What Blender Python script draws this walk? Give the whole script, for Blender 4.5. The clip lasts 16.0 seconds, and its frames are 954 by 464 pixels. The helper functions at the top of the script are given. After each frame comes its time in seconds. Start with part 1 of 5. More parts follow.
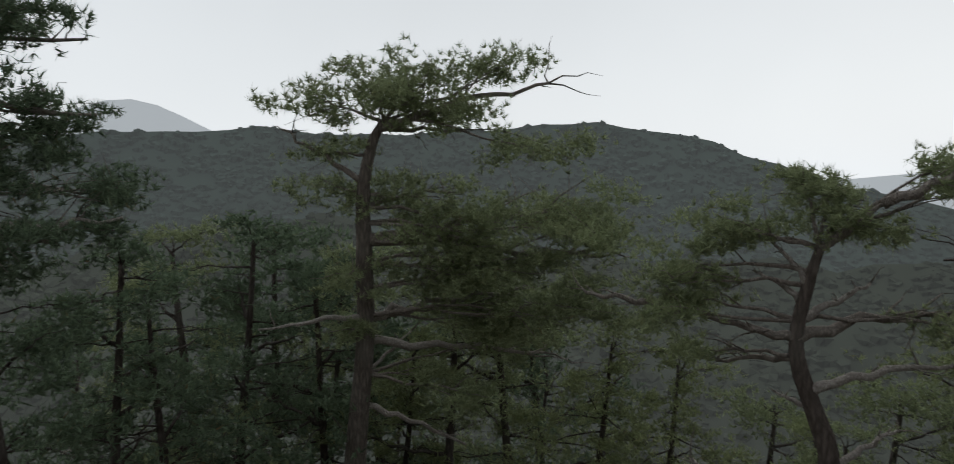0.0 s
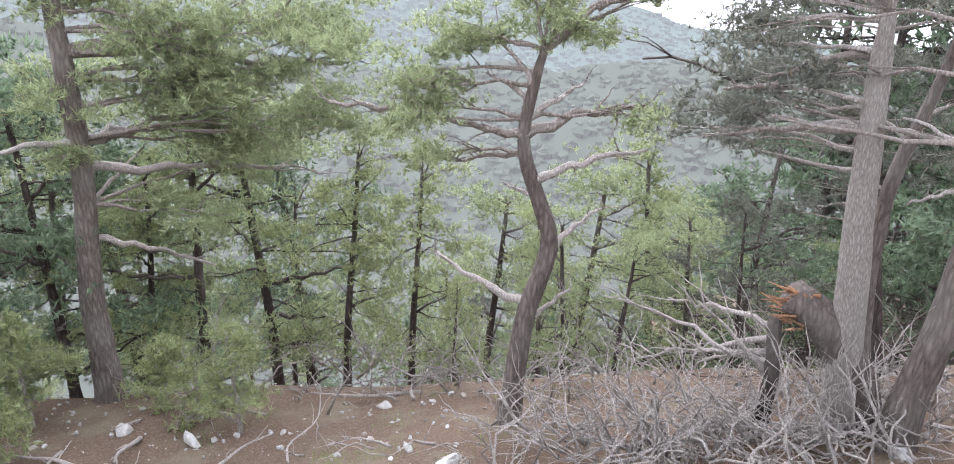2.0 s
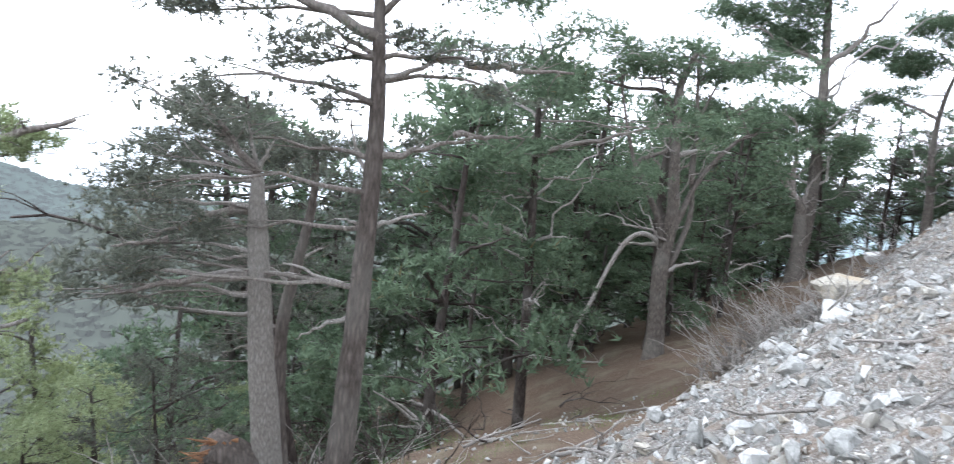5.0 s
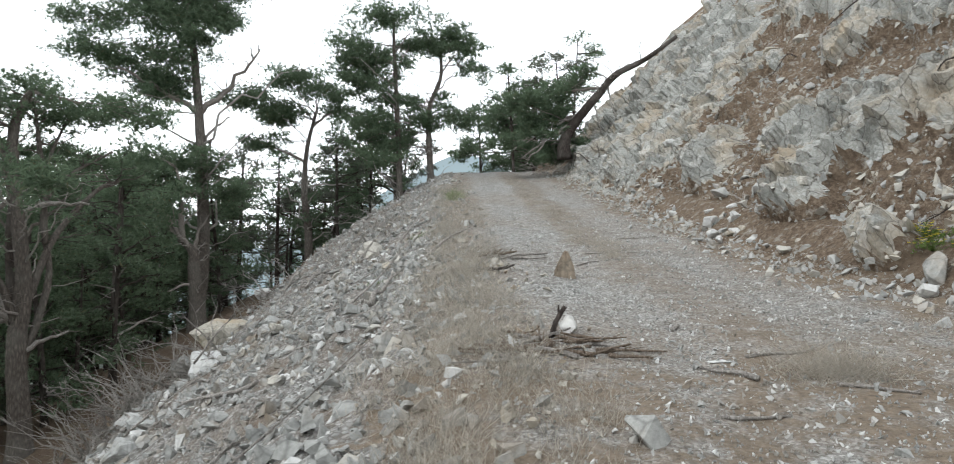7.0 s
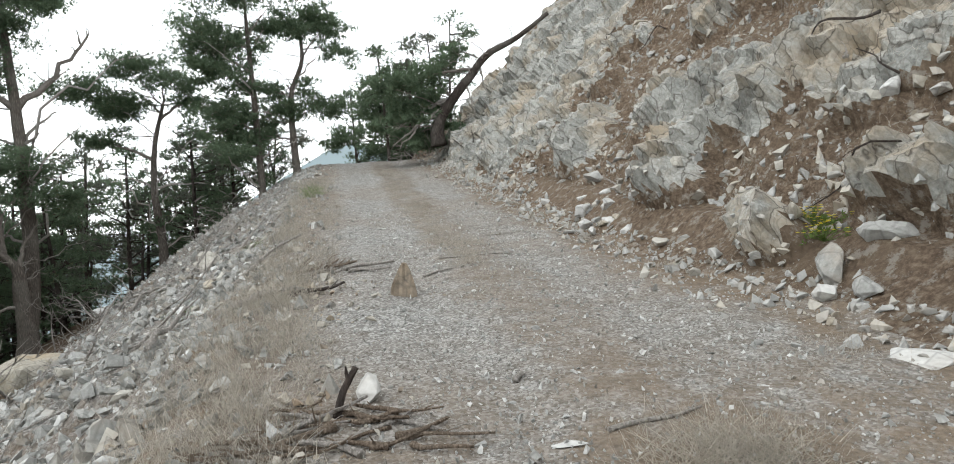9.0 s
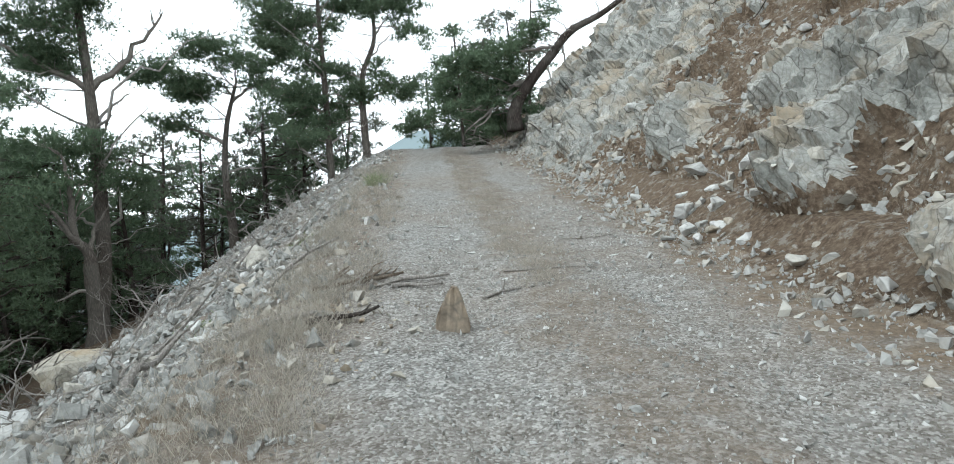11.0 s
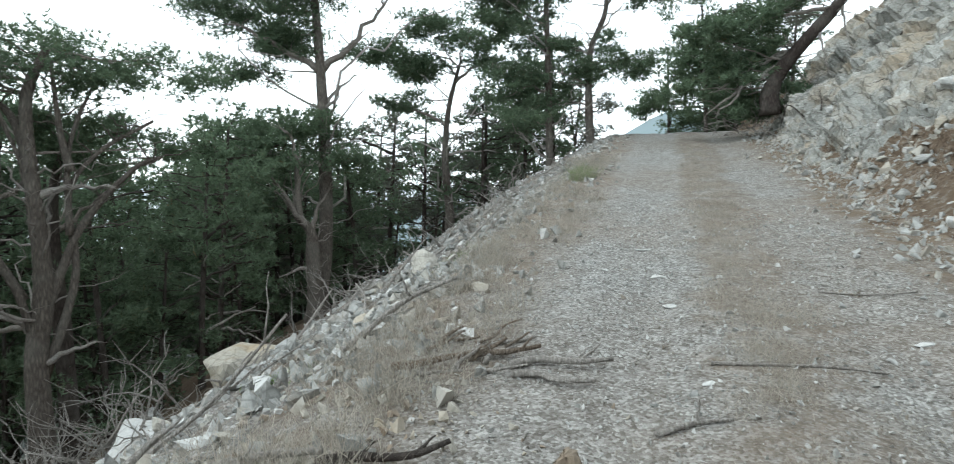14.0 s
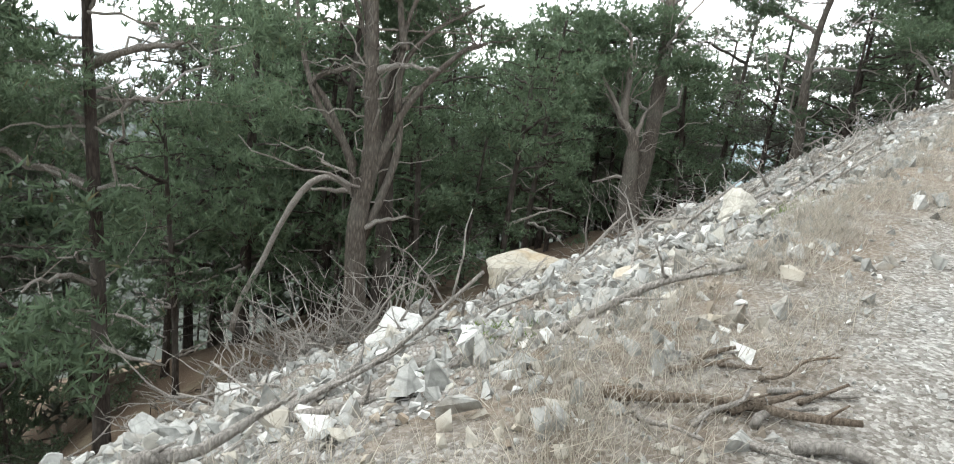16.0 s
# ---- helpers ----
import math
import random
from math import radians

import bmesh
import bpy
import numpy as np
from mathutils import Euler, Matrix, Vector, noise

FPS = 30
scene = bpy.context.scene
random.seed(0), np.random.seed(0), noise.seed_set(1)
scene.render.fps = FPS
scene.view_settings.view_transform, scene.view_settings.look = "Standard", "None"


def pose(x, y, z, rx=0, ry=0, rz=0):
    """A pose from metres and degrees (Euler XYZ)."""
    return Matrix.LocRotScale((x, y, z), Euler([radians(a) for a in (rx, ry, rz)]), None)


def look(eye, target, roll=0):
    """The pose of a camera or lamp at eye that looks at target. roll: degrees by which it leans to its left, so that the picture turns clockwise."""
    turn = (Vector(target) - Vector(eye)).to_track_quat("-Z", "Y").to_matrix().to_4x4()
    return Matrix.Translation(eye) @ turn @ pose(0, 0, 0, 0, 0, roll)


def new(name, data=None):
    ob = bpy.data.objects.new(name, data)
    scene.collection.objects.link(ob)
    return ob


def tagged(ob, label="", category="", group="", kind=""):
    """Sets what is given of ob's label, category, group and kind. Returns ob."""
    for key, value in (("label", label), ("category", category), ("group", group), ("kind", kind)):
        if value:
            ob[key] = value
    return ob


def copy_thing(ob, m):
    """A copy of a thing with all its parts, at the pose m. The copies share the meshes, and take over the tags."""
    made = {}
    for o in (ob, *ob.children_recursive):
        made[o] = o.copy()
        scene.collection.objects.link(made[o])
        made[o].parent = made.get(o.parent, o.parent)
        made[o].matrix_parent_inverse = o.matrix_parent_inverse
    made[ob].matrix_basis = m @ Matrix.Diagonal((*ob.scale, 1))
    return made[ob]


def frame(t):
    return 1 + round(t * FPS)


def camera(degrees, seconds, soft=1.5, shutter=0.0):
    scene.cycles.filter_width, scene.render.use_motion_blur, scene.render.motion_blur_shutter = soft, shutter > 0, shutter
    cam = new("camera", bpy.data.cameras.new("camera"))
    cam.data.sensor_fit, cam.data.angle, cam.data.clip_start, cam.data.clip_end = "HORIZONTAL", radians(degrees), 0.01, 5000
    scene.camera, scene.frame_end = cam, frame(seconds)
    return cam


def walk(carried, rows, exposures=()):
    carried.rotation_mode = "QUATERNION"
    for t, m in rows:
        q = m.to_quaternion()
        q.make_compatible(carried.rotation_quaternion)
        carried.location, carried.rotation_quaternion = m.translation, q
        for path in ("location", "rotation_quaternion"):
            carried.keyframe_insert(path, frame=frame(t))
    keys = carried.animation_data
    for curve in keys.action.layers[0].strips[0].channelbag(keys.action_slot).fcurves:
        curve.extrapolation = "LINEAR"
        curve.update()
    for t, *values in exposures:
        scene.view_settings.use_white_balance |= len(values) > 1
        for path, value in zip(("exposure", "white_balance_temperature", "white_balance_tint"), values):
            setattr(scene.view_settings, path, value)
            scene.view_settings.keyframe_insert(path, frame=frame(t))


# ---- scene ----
cam = camera(69.0, 16.0, soft=0.95, shutter=0.15)
# seconds, eye (m), yaw to the left of +y, pitch up, roll (degrees)
PATH = [
    (0.00, -1.764, -3.467, 0.980, 110.43, -5.19, 0.44),
    (0.50, -1.764, -3.465, 0.980, 98.41, -8.41, 1.17),
    (0.80, -1.764, -3.464, 0.980, 93.46, -12.94, 4.16),
    (1.00, -1.763, -3.463, 0.980, 92.71, -13.21, 0.52),
    (1.50, -1.763, -3.461, 0.980, 90.30, -16.77, 1.07),
    (2.00, -1.763, -3.459, 0.980, 89.05, -20.51, 1.57),
    (2.50, -1.762, -3.457, 0.980, 88.33, -21.18, 1.03),
    (3.00, -1.762, -3.455, 0.980, 84.96, -20.07, 1.51),
    (3.50, -1.762, -3.453, 0.980, 76.06, -17.00, 2.99),
    (4.00, -1.762, -3.451, 0.980, 67.36, -11.18, 4.79),
    (4.50, -1.761, -3.449, 0.980, 54.68, -7.45, 5.05),
    (5.00, -1.761, -3.447, 0.980, 42.25, -5.20, 4.80),
    (5.20, -1.729, -3.371, 0.980, 36.01, -4.92, 4.33),
    (7.50, -0.519, -1.334, 1.132, -6.80, 0.35, -1.58),
    (8.00, -0.187, -0.952, 1.155, -9.13, -0.05, -1.69),
    (8.50, -0.018, -0.595, 1.197, -10.53, -1.78, -2.35),
    (9.00, 0.034, -0.144, 1.290, -10.76, -1.22, -4.00),
    (9.50, 0.235, 0.268, 1.289, -7.32, -2.70, -3.83),
    (12.00, 0.596, 2.682, 1.666, -2.15, -1.73, -2.89),
    (12.50, 0.814, 3.169, 1.718, 1.10, -2.09, -2.65),
    (13.00, 0.853, 3.531, 1.726, 3.94, -2.57, -1.45),
    (13.50, 0.856, 3.948, 1.808, 5.40, -1.15, -0.58),
    (14.00, 0.958, 4.493, 1.831, 15.36, -3.04, -0.34),
    (14.50, 0.894, 4.962, 1.862, 22.08, -1.35, 1.55),
    (15.00, 0.815, 5.380, 1.919, 27.99, -2.25, 0.22),
    (15.50, 0.792, 5.738, 1.991, 38.13, -6.48, 2.76),
    (16.00, 0.645, 6.107, 1.954, 41.69, -12.39, 6.56),
]


def carried_pose(x, y, z, yaw, pitch, roll):
    return pose(x, y, z, 0, 0, yaw) @ pose(0, 0, 0, 90 + pitch) @ pose(0, 0, 0, 0, 0, roll)


walk(cam, [(t, carried_pose(*p)) for t, *p in PATH],
     exposures=[(0.0, -0.75, 6400, 10), (0.5, -1.0, 6400, 10), (0.9, -1.05, 6300, 10), (1.2, -0.1, 6200, 11), (1.5, 1.2, 6150, 13), (2.0, 2.3, 6050, 22), (2.5, 2.72, 6080, 23),
                (3.0, 2.72, 6050, 22), (3.5, 2.85, 6000, 18), (4.2, 2.35, 5800, 18), (5.0, 1.65, 5800, 13), (7.5, 0.64, 6350, 9), (9.0, 0.74, 6400, 9), (9.7, 0.75, 6250, 7), (12.0, 0.76, 6000, 4), (14.5, 0.7, 6000, 3), (15.5, 0.75, 6050, 3), (16.0, 1.42, 6400, 7)])

# ---- sky and sun: thin overcast ----
world = bpy.data.worlds.new("overcast_sky")
scene.world = world
world.use_nodes = True
wn, wl = world.node_tree.nodes, world.node_tree.links
sky = wn.new("ShaderNodeTexSky")
sky.sky_type = "NISHITA"
sky.sun_disc = False
sky.sun_elevation, sky.sun_rotation = radians(42), radians(300)
sky.dust_density, sky.air_density = 4.0, 1.2
cloud = wn.new("ShaderNodeTexNoise")
cloud.inputs["Scale"].default_value = 1.3
cloud.inputs["Detail"].default_value = 4
ramp = wn.new("ShaderNodeMapRange")
ramp.inputs["To Min"].default_value, ramp.inputs["To Max"].default_value = 8.5, 11.5
grey = wn.new("ShaderNodeVectorMath")
grey.operation = "SCALE"
grey.inputs[0].default_value = (0.95, 0.985, 1.0)
mixer = wn.new("ShaderNodeMix")
mixer.data_type = "RGBA"
mixer.inputs["Factor"].default_value = 0.9
wl.new(cloud.outputs["Fac"], ramp.inputs["Value"])
# the cloud sheet is thinner and brighter towards the horizon
coord, height = wn.new("ShaderNodeTexCoord"), wn.new("ShaderNodeSeparateXYZ")
glow = wn.new("ShaderNodeMapRange")
glow.inputs["From Min"].default_value, glow.inputs["From Max"].default_value = 0.0, 0.7
glow.inputs["To Min"].default_value, glow.inputs["To Max"].default_value = 1.65, 0.9
times = wn.new("ShaderNodeMath")
times.operation = "MULTIPLY"
wl.new(coord.outputs["Generated"], height.inputs["Vector"])
wl.new(height.outputs["Z"], glow.inputs["Value"])
wl.new(ramp.outputs["Result"], times.inputs[0])
wl.new(glow.outputs["Result"], times.inputs[1])
wl.new(times.outputs["Value"], grey.inputs["Scale"])
wl.new(sky.outputs["Color"], mixer.inputs["A"])
wl.new(grey.outputs["Vector"], mixer.inputs["B"])
wl.new(mixer.outputs["Result"], wn["Background"].inputs["Color"])
wn["Background"].inputs["Strength"].default_value = 0.1
sun = new("sun", bpy.data.lights.new("sun", "SUN"))
sun.data.energy, sun.data.angle, sun.data.color = 0.7, radians(25), (1.0, 0.97, 0.92)
sun.matrix_world = look((-20, -12, 30), (0, 0, 0))

# ---- materials ----
def material(name, build):
    m = bpy.data.materials.new(name)
    m.use_nodes = True
    nt = m.node_tree
    bsdf = nt.nodes["Principled BSDF"]
    build(nt, bsdf)
    return m


def node(nt, kind, **values):
    n = nt.nodes.new("ShaderNode" + kind)
    for key, value in values.items():
        if key in n.inputs:
            n.inputs[key].default_value = value
    return n


def ramp_of(nt, fac, stops):
    n = nt.nodes.new("ShaderNodeValToRGB")
    el = n.color_ramp.elements
    el[0].position, el[0].color = stops[0][0], (*stops[0][1], 1)
    el[1].position, el[1].color = stops[-1][0], (*stops[-1][1], 1)
    for p, c in stops[1:-1]:
        e = el.new(p)
        e.color = (*c, 1)
    nt.links.new(fac, n.inputs["Fac"])
    return n.outputs["Color"]


def mixed(nt, fac, a, b, mode="MIX"):
    n = nt.nodes.new("ShaderNodeMix")
    n.data_type, n.blend_type = "RGBA", mode
    for value, key in ((fac, "Factor"), (a, "A"), (b, "B")):
        if isinstance(value, bpy.types.NodeSocket):
            nt.links.new(value, n.inputs[key])
        elif key == "Factor":
            n.inputs[key].default_value = value
        else:
            n.inputs[key].default_value = (*value, 1)
    return n.outputs["Result"]


def bumped(nt, bsdf, height, strength, distance):
    b = node(nt, "Bump", Strength=strength, Distance=distance)
    nt.links.new(height, b.inputs["Height"])
    nt.links.new(b.outputs["Normal"], bsdf.inputs["Normal"])


def place(nt, scale=(1, 1, 1)):
    geo, mp = nt.nodes.new("ShaderNodeNewGeometry"), node(nt, "Mapping", Scale=scale)
    nt.links.new(geo.outputs["Position"], mp.inputs["Vector"])
    return mp.outputs["Vector"]


def noise_at(nt, vec, scale, detail=5.0, rough=0.6):
    n = node(nt, "TexNoise", Scale=scale, Detail=detail, Roughness=rough)
    nt.links.new(vec, n.inputs["Vector"])
    return n.outputs["Fac"]


def cells_at(nt, vec, scale, feature="F1", out="Distance"):
    n = nt.nodes.new("ShaderNodeTexVoronoi")
    n.feature = feature
    n.inputs["Scale"].default_value = scale
    nt.links.new(vec, n.inputs["Vector"])
    return n.outputs[out]


def flat_gloss(bsdf, rough=0.9, spec=0.2):
    bsdf.inputs["Roughness"].default_value = rough
    bsdf.inputs["Specular IOR Level"].default_value = spec


def make_bark(dark, light, scale=1.0):
    def build(nt, b):
        flat_gloss(b, 0.95, 0.1)
        v = place(nt, (14 * scale, 14 * scale, 3.2 * scale))
        plates = cells_at(nt, v, 1.3, "DISTANCE_TO_EDGE")
        grain = noise_at(nt, v, 3.0, 8, 0.7)
        broad = noise_at(nt, place(nt), 1.1, 3)
        c = ramp_of(nt, plates, [(0.0, tuple(k * 0.35 for k in dark)), (0.12, dark), (0.45, light)])
        c = mixed(nt, 0.55, c, ramp_of(nt, grain, [(0.3, dark), (0.7, light)]))
        c = mixed(nt, ramp_of(nt, broad, [(0.45, (0, 0, 0)), (0.65, (0.22, 0.22, 0.22))]), c, (0.3, 0.29, 0.26))
        nt.links.new(c, b.inputs["Base Color"])
        bumped(nt, b, mixed(nt, 0.5, plates, grain), 1.0, 0.06)
    return build


def make_needles(a, c):
    def build(nt, b):
        flat_gloss(b, 0.6, 0.25)
        geo = nt.nodes.new("ShaderNodeNewGeometry")
        col = ramp_of(nt, geo.outputs["Random Per Island"], [(0.0, a), (0.55, c), (0.96, tuple(k * 1.5 for k in c)), (1.0, (0.16, 0.11, 0.05))])
        big = noise_at(nt, place(nt), 0.9, 3)
        col = mixed(nt, ramp_of(nt, big, [(0.35, (0, 0, 0)), (0.7, (0.7, 0.7, 0.7))]), col, tuple(k * 1.35 for k in c))
        nt.links.new(col, b.inputs["Base Color"])
        b.inputs["Subsurface Weight"].default_value = 0.0
        tr = node(nt, "BsdfTranslucent")
        nt.links.new(col, tr.inputs["Color"])
        mx = node(nt, "MixShader", Fac=0.42)
        out = nt.nodes["Material Output"]
        nt.links.new(b.outputs["BSDF"], mx.inputs[1])
        nt.links.new(tr.outputs["BSDF"], mx.inputs[2])
        nt.links.new(mx.outputs["Shader"], out.inputs["Surface"])
    return build


def make_stone(a, c, stain=(0.26, 0.19, 0.12), amount=0.6):
    def build(nt, b):
        flat_gloss(b, 0.92, 0.2)
        v = place(nt)
        info = nt.nodes.new("ShaderNodeObjectInfo")
        fine, broad = noise_at(nt, v, 14, 9, 0.7), noise_at(nt, v, 1.6, 4)
        veins = cells_at(nt, v, 5.0, "DISTANCE_TO_EDGE")
        col = ramp_of(nt, fine, [(0.3, a), (0.7, c)])
        col = mixed(nt, ramp_of(nt, veins, [(0.0, (0.5, 0.5, 0.5)), (0.06, (0, 0, 0))]), col, tuple(k * 0.45 for k in a))
        col = mixed(nt, ramp_of(nt, broad, [(0.5, (0, 0, 0)), (0.68, (amount,) * 3)]), col, stain)
        col = mixed(nt, ramp_of(nt, info.outputs["Random"], [(0.0, (0, 0, 0)), (1.0, (0.35, 0.35, 0.35))]), col, (0.55, 0.55, 0.53))
        nt.links.new(col, b.inputs["Base Color"])
        bumped(nt, b, mixed(nt, 0.4, fine, veins), 0.9, 0.03)
    return build


def gravel_mat(nt, b):
    flat_gloss(b, 0.95, 0.15)
    v = place(nt)
    cells = cells_at(nt, v, 55, "F1", "Color")
    edge = cells_at(nt, v, 55, "DISTANCE_TO_EDGE")
    coarse = cells_at(nt, v, 21, "F1", "Color")
    grey = node(nt, "RGBToBW")
    nt.links.new(cells, grey.inputs["Color"])
    grey2 = node(nt, "RGBToBW")
    nt.links.new(coarse, grey2.inputs["Color"])
    col = ramp_of(nt, grey.outputs["Val"], [(0.15, (0.09, 0.088, 0.08)), (0.5, (0.25, 0.248, 0.235)), (0.85, (0.58, 0.575, 0.55))])
    col = mixed(nt, 0.35, col, ramp_of(nt, grey2.outputs["Val"], [(0.2, (0.14, 0.13, 0.12)), (0.8, (0.36, 0.35, 0.33))]))
    sep = node(nt, "SeparateXYZ")
    nt.links.new(v, sep.inputs["Vector"])
    wob = noise_at(nt, v, 0.8, 4)
    near = noise_at(nt, v, 2.6, 6, 0.65)
    # brown earth between the wheel tracks and along both edges
    xw = node(nt, "Math")
    xw.operation = "MULTIPLY_ADD"
    nt.links.new(wob, xw.inputs[0])
    xw.inputs[1].default_value = 1.1
    nt.links.new(sep.outputs["X"], xw.inputs[2])
    band = node(nt, "MapRange")
    band.inputs["From Min"].default_value, band.inputs["From Max"].default_value = -1.2, 5.0
    nt.links.new(xw.outputs[0], band.inputs["Value"])
    earth = ramp_of(nt, band.outputs["Result"], [(0.06, (1,) * 3), (0.22, (0.6,) * 3), (0.3, (0.05,) * 3), (0.46, (0.1,) * 3), (0.5, (0.62,) * 3), (0.6, (0.62,) * 3), (0.65, (0.15,) * 3), (0.75, (0.3,) * 3), (0.82, (1,) * 3)])
    patch = ramp_of(nt, near, [(0.3, (0.15,) * 3), (0.55, (1.0,) * 3)])
    fac = mixed(nt, 1.0, earth, patch, "MULTIPLY")
    soil = ramp_of(nt, noise_at(nt, v, 22, 8, 0.7), [(0.3, (0.095, 0.073, 0.053)), (0.7, (0.275, 0.218, 0.162))])
    col = mixed(nt, fac, col, soil)
    col = mixed(nt, ramp_of(nt, noise_at(nt, v, 0.35, 3), [(0.4, (0, 0, 0)), (0.7, (0.35,) * 3)]), col, (0.21, 0.15, 0.1))
    clod = noise_at(nt, v, 6, 10, 0.8)
    col = mixed(nt, ramp_of(nt, clod, [(0.3, (0.75,) * 3), (0.5, (0, 0, 0))]), col, (0.1, 0.08, 0.065))
    col = mixed(nt, ramp_of(nt, clod, [(0.56, (0, 0, 0)), (0.68, (0.6,) * 3)]), col, (0.5, 0.49, 0.47))
    nearby = node(nt, "MapRange")
    nearby.inputs["From Min"].default_value, nearby.inputs["From Max"].default_value = 4.6, 2.6
    nt.links.new(sep.outputs["Y"], nearby.inputs["Value"])
    col = mixed(nt, mixed(nt, 1.0, nearby.outputs["Result"], ramp_of(nt, near, [(0.38, (0, 0, 0)), (0.55, (0.9,) * 3)]), "MULTIPLY"), col, soil)
    nt.links.new(col, b.inputs["Base Color"])
    bumped(nt, b, mixed(nt, 0.5, edge, clod), 1.0, 0.03)


def forest_floor_mat(nt, b):
    flat_gloss(b, 0.97, 0.1)
    v = place(nt)
    litter = noise_at(nt, v, 30, 9, 0.75)
    broad = noise_at(nt, v, 1.1, 5)
    col = ramp_of(nt, litter, [(0.3, (0.065, 0.046, 0.034)), (0.52, (0.125, 0.09, 0.065)), (0.72, (0.27, 0.22, 0.17))])
    col = mixed(nt, ramp_of(nt, broad, [(0.5, (0, 0, 0)), (0.7, (0.6,) * 3)]), col, (0.19, 0.17, 0.12))
    nt.links.new(col, b.inputs["Base Color"])
    bumped(nt, b, litter, 0.9, 0.04)


def rubble_mat(nt, b):
    flat_gloss(b, 0.95, 0.15)
    v = place(nt)
    cell = node(nt, "RGBToBW")
    nt.links.new(cells_at(nt, v, 26, "F1", "Color"), cell.inputs["Color"])
    edge = cells_at(nt, v, 26, "DISTANCE_TO_EDGE")
    col = ramp_of(nt, cell.outputs["Val"], [(0.2, (0.17, 0.165, 0.15)), (0.6, (0.32, 0.315, 0.3)), (0.9, (0.5, 0.49, 0.47))])
    col = mixed(nt, ramp_of(nt, edge, [(0.0, (0.6,) * 3), (0.2, (0, 0, 0))]), col, (0.12, 0.1, 0.085))
    col = mixed(nt, ramp_of(nt, noise_at(nt, v, 1.2, 5), [(0.45, (0, 0, 0)), (0.7, (0.7,) * 3)]), col, (0.22, 0.165, 0.12))
    nt.links.new(col, b.inputs["Base Color"])
    bumped(nt, b, edge, 1.0, 0.05)


def cut_rock_mat(nt, b):
    """Fractured grey limestone with ochre stains and dark cracks."""
    flat_gloss(b, 0.95, 0.15)
    v = place(nt)
    warp = node(nt, "TexNoise", Scale=1.4, Detail=4.0)
    nt.links.new(v, warp.inputs["Vector"])
    add = node(nt, "VectorMath")
    add.operation = "MULTIPLY_ADD"
    nt.links.new(warp.outputs["Color"], add.inputs[0])
    add.inputs[1].default_value = (0.7, 0.7, 0.7)
    nt.links.new(v, add.inputs[2])
    tilt = node(nt, "Mapping", Rotation=(0.6, 0.0, 0.0), Scale=(1.0, 1.0, 0.45))
    nt.links.new(add.outputs["Vector"], tilt.inputs["Vector"])
    w = tilt.outputs["Vector"]
    crack, fissure = cells_at(nt, w, 2.6, "DISTANCE_TO_EDGE"), cells_at(nt, w, 8.0, "DISTANCE_TO_EDGE")
    tone = node(nt, "RGBToBW")
    nt.links.new(cells_at(nt, w, 2.6, "F1", "Color"), tone.inputs["Color"])
    fine = noise_at(nt, v, 18, 9, 0.7)
    rock = ramp_of(nt, tone.outputs["Val"], [(0.2, (0.21, 0.215, 0.2)), (0.55, (0.33, 0.332, 0.308)), (0.85, (0.49, 0.48, 0.445))])
    rock = mixed(nt, 0.45, rock, ramp_of(nt, fine, [(0.34, (0.1, 0.1, 0.09)), (0.5, (0.34, 0.34, 0.315)), (0.7, (0.62, 0.61, 0.58))]))
    rock = mixed(nt, ramp_of(nt, noise_at(nt, v, 0.5, 7, 0.68), [(0.5, (0, 0, 0)), (0.65, (0.7,) * 3)]), rock, (0.42, 0.33, 0.225))
    rock = mixed(nt, ramp_of(nt, noise_at(nt, v, 2.1, 6, 0.7), [(0.55, (0, 0, 0)), (0.7, (0.6,) * 3)]), rock, (0.2, 0.15, 0.105))
    rock = mixed(nt, ramp_of(nt, fissure, [(0.0, (0.45,) * 3), (0.06, (0, 0, 0))]), rock, (0.16, 0.145, 0.12))
    rock = mixed(nt, ramp_of(nt, crack, [(0.0, (0.8,) * 3), (0.028, (0, 0, 0))]), rock, (0.07, 0.06, 0.05))
    nt.links.new(rock, b.inputs["Base Color"])
    bumped(nt, b, mixed(nt, 0.5, fine, mixed(nt, 0.5, crack, fissure)), 1.0, 0.07)


def cut_soil_mat(nt, b):
    """Loose brown earth with small stones."""
    flat_gloss(b, 0.97, 0.1)
    v = place(nt)
    fine = noise_at(nt, v, 16, 10, 0.75)
    soil = ramp_of(nt, fine, [(0.3, (0.055, 0.042, 0.032)), (0.5, (0.165, 0.12, 0.085)), (0.7, (0.34, 0.275, 0.21))])
    soil = mixed(nt, ramp_of(nt, noise_at(nt, v, 1.3, 5), [(0.45, (0, 0, 0)), (0.65, (0.6,) * 3)]), soil, (0.185, 0.14, 0.1))
    soil = mixed(nt, ramp_of(nt, noise_at(nt, v, 6, 8, 0.75), [(0.53, (0, 0, 0)), (0.6, (0.8,) * 3)]), soil, (0.34, 0.315, 0.275))
    nt.links.new(soil, b.inputs["Base Color"])
    bumped(nt, b, fine, 1.0, 0.07)


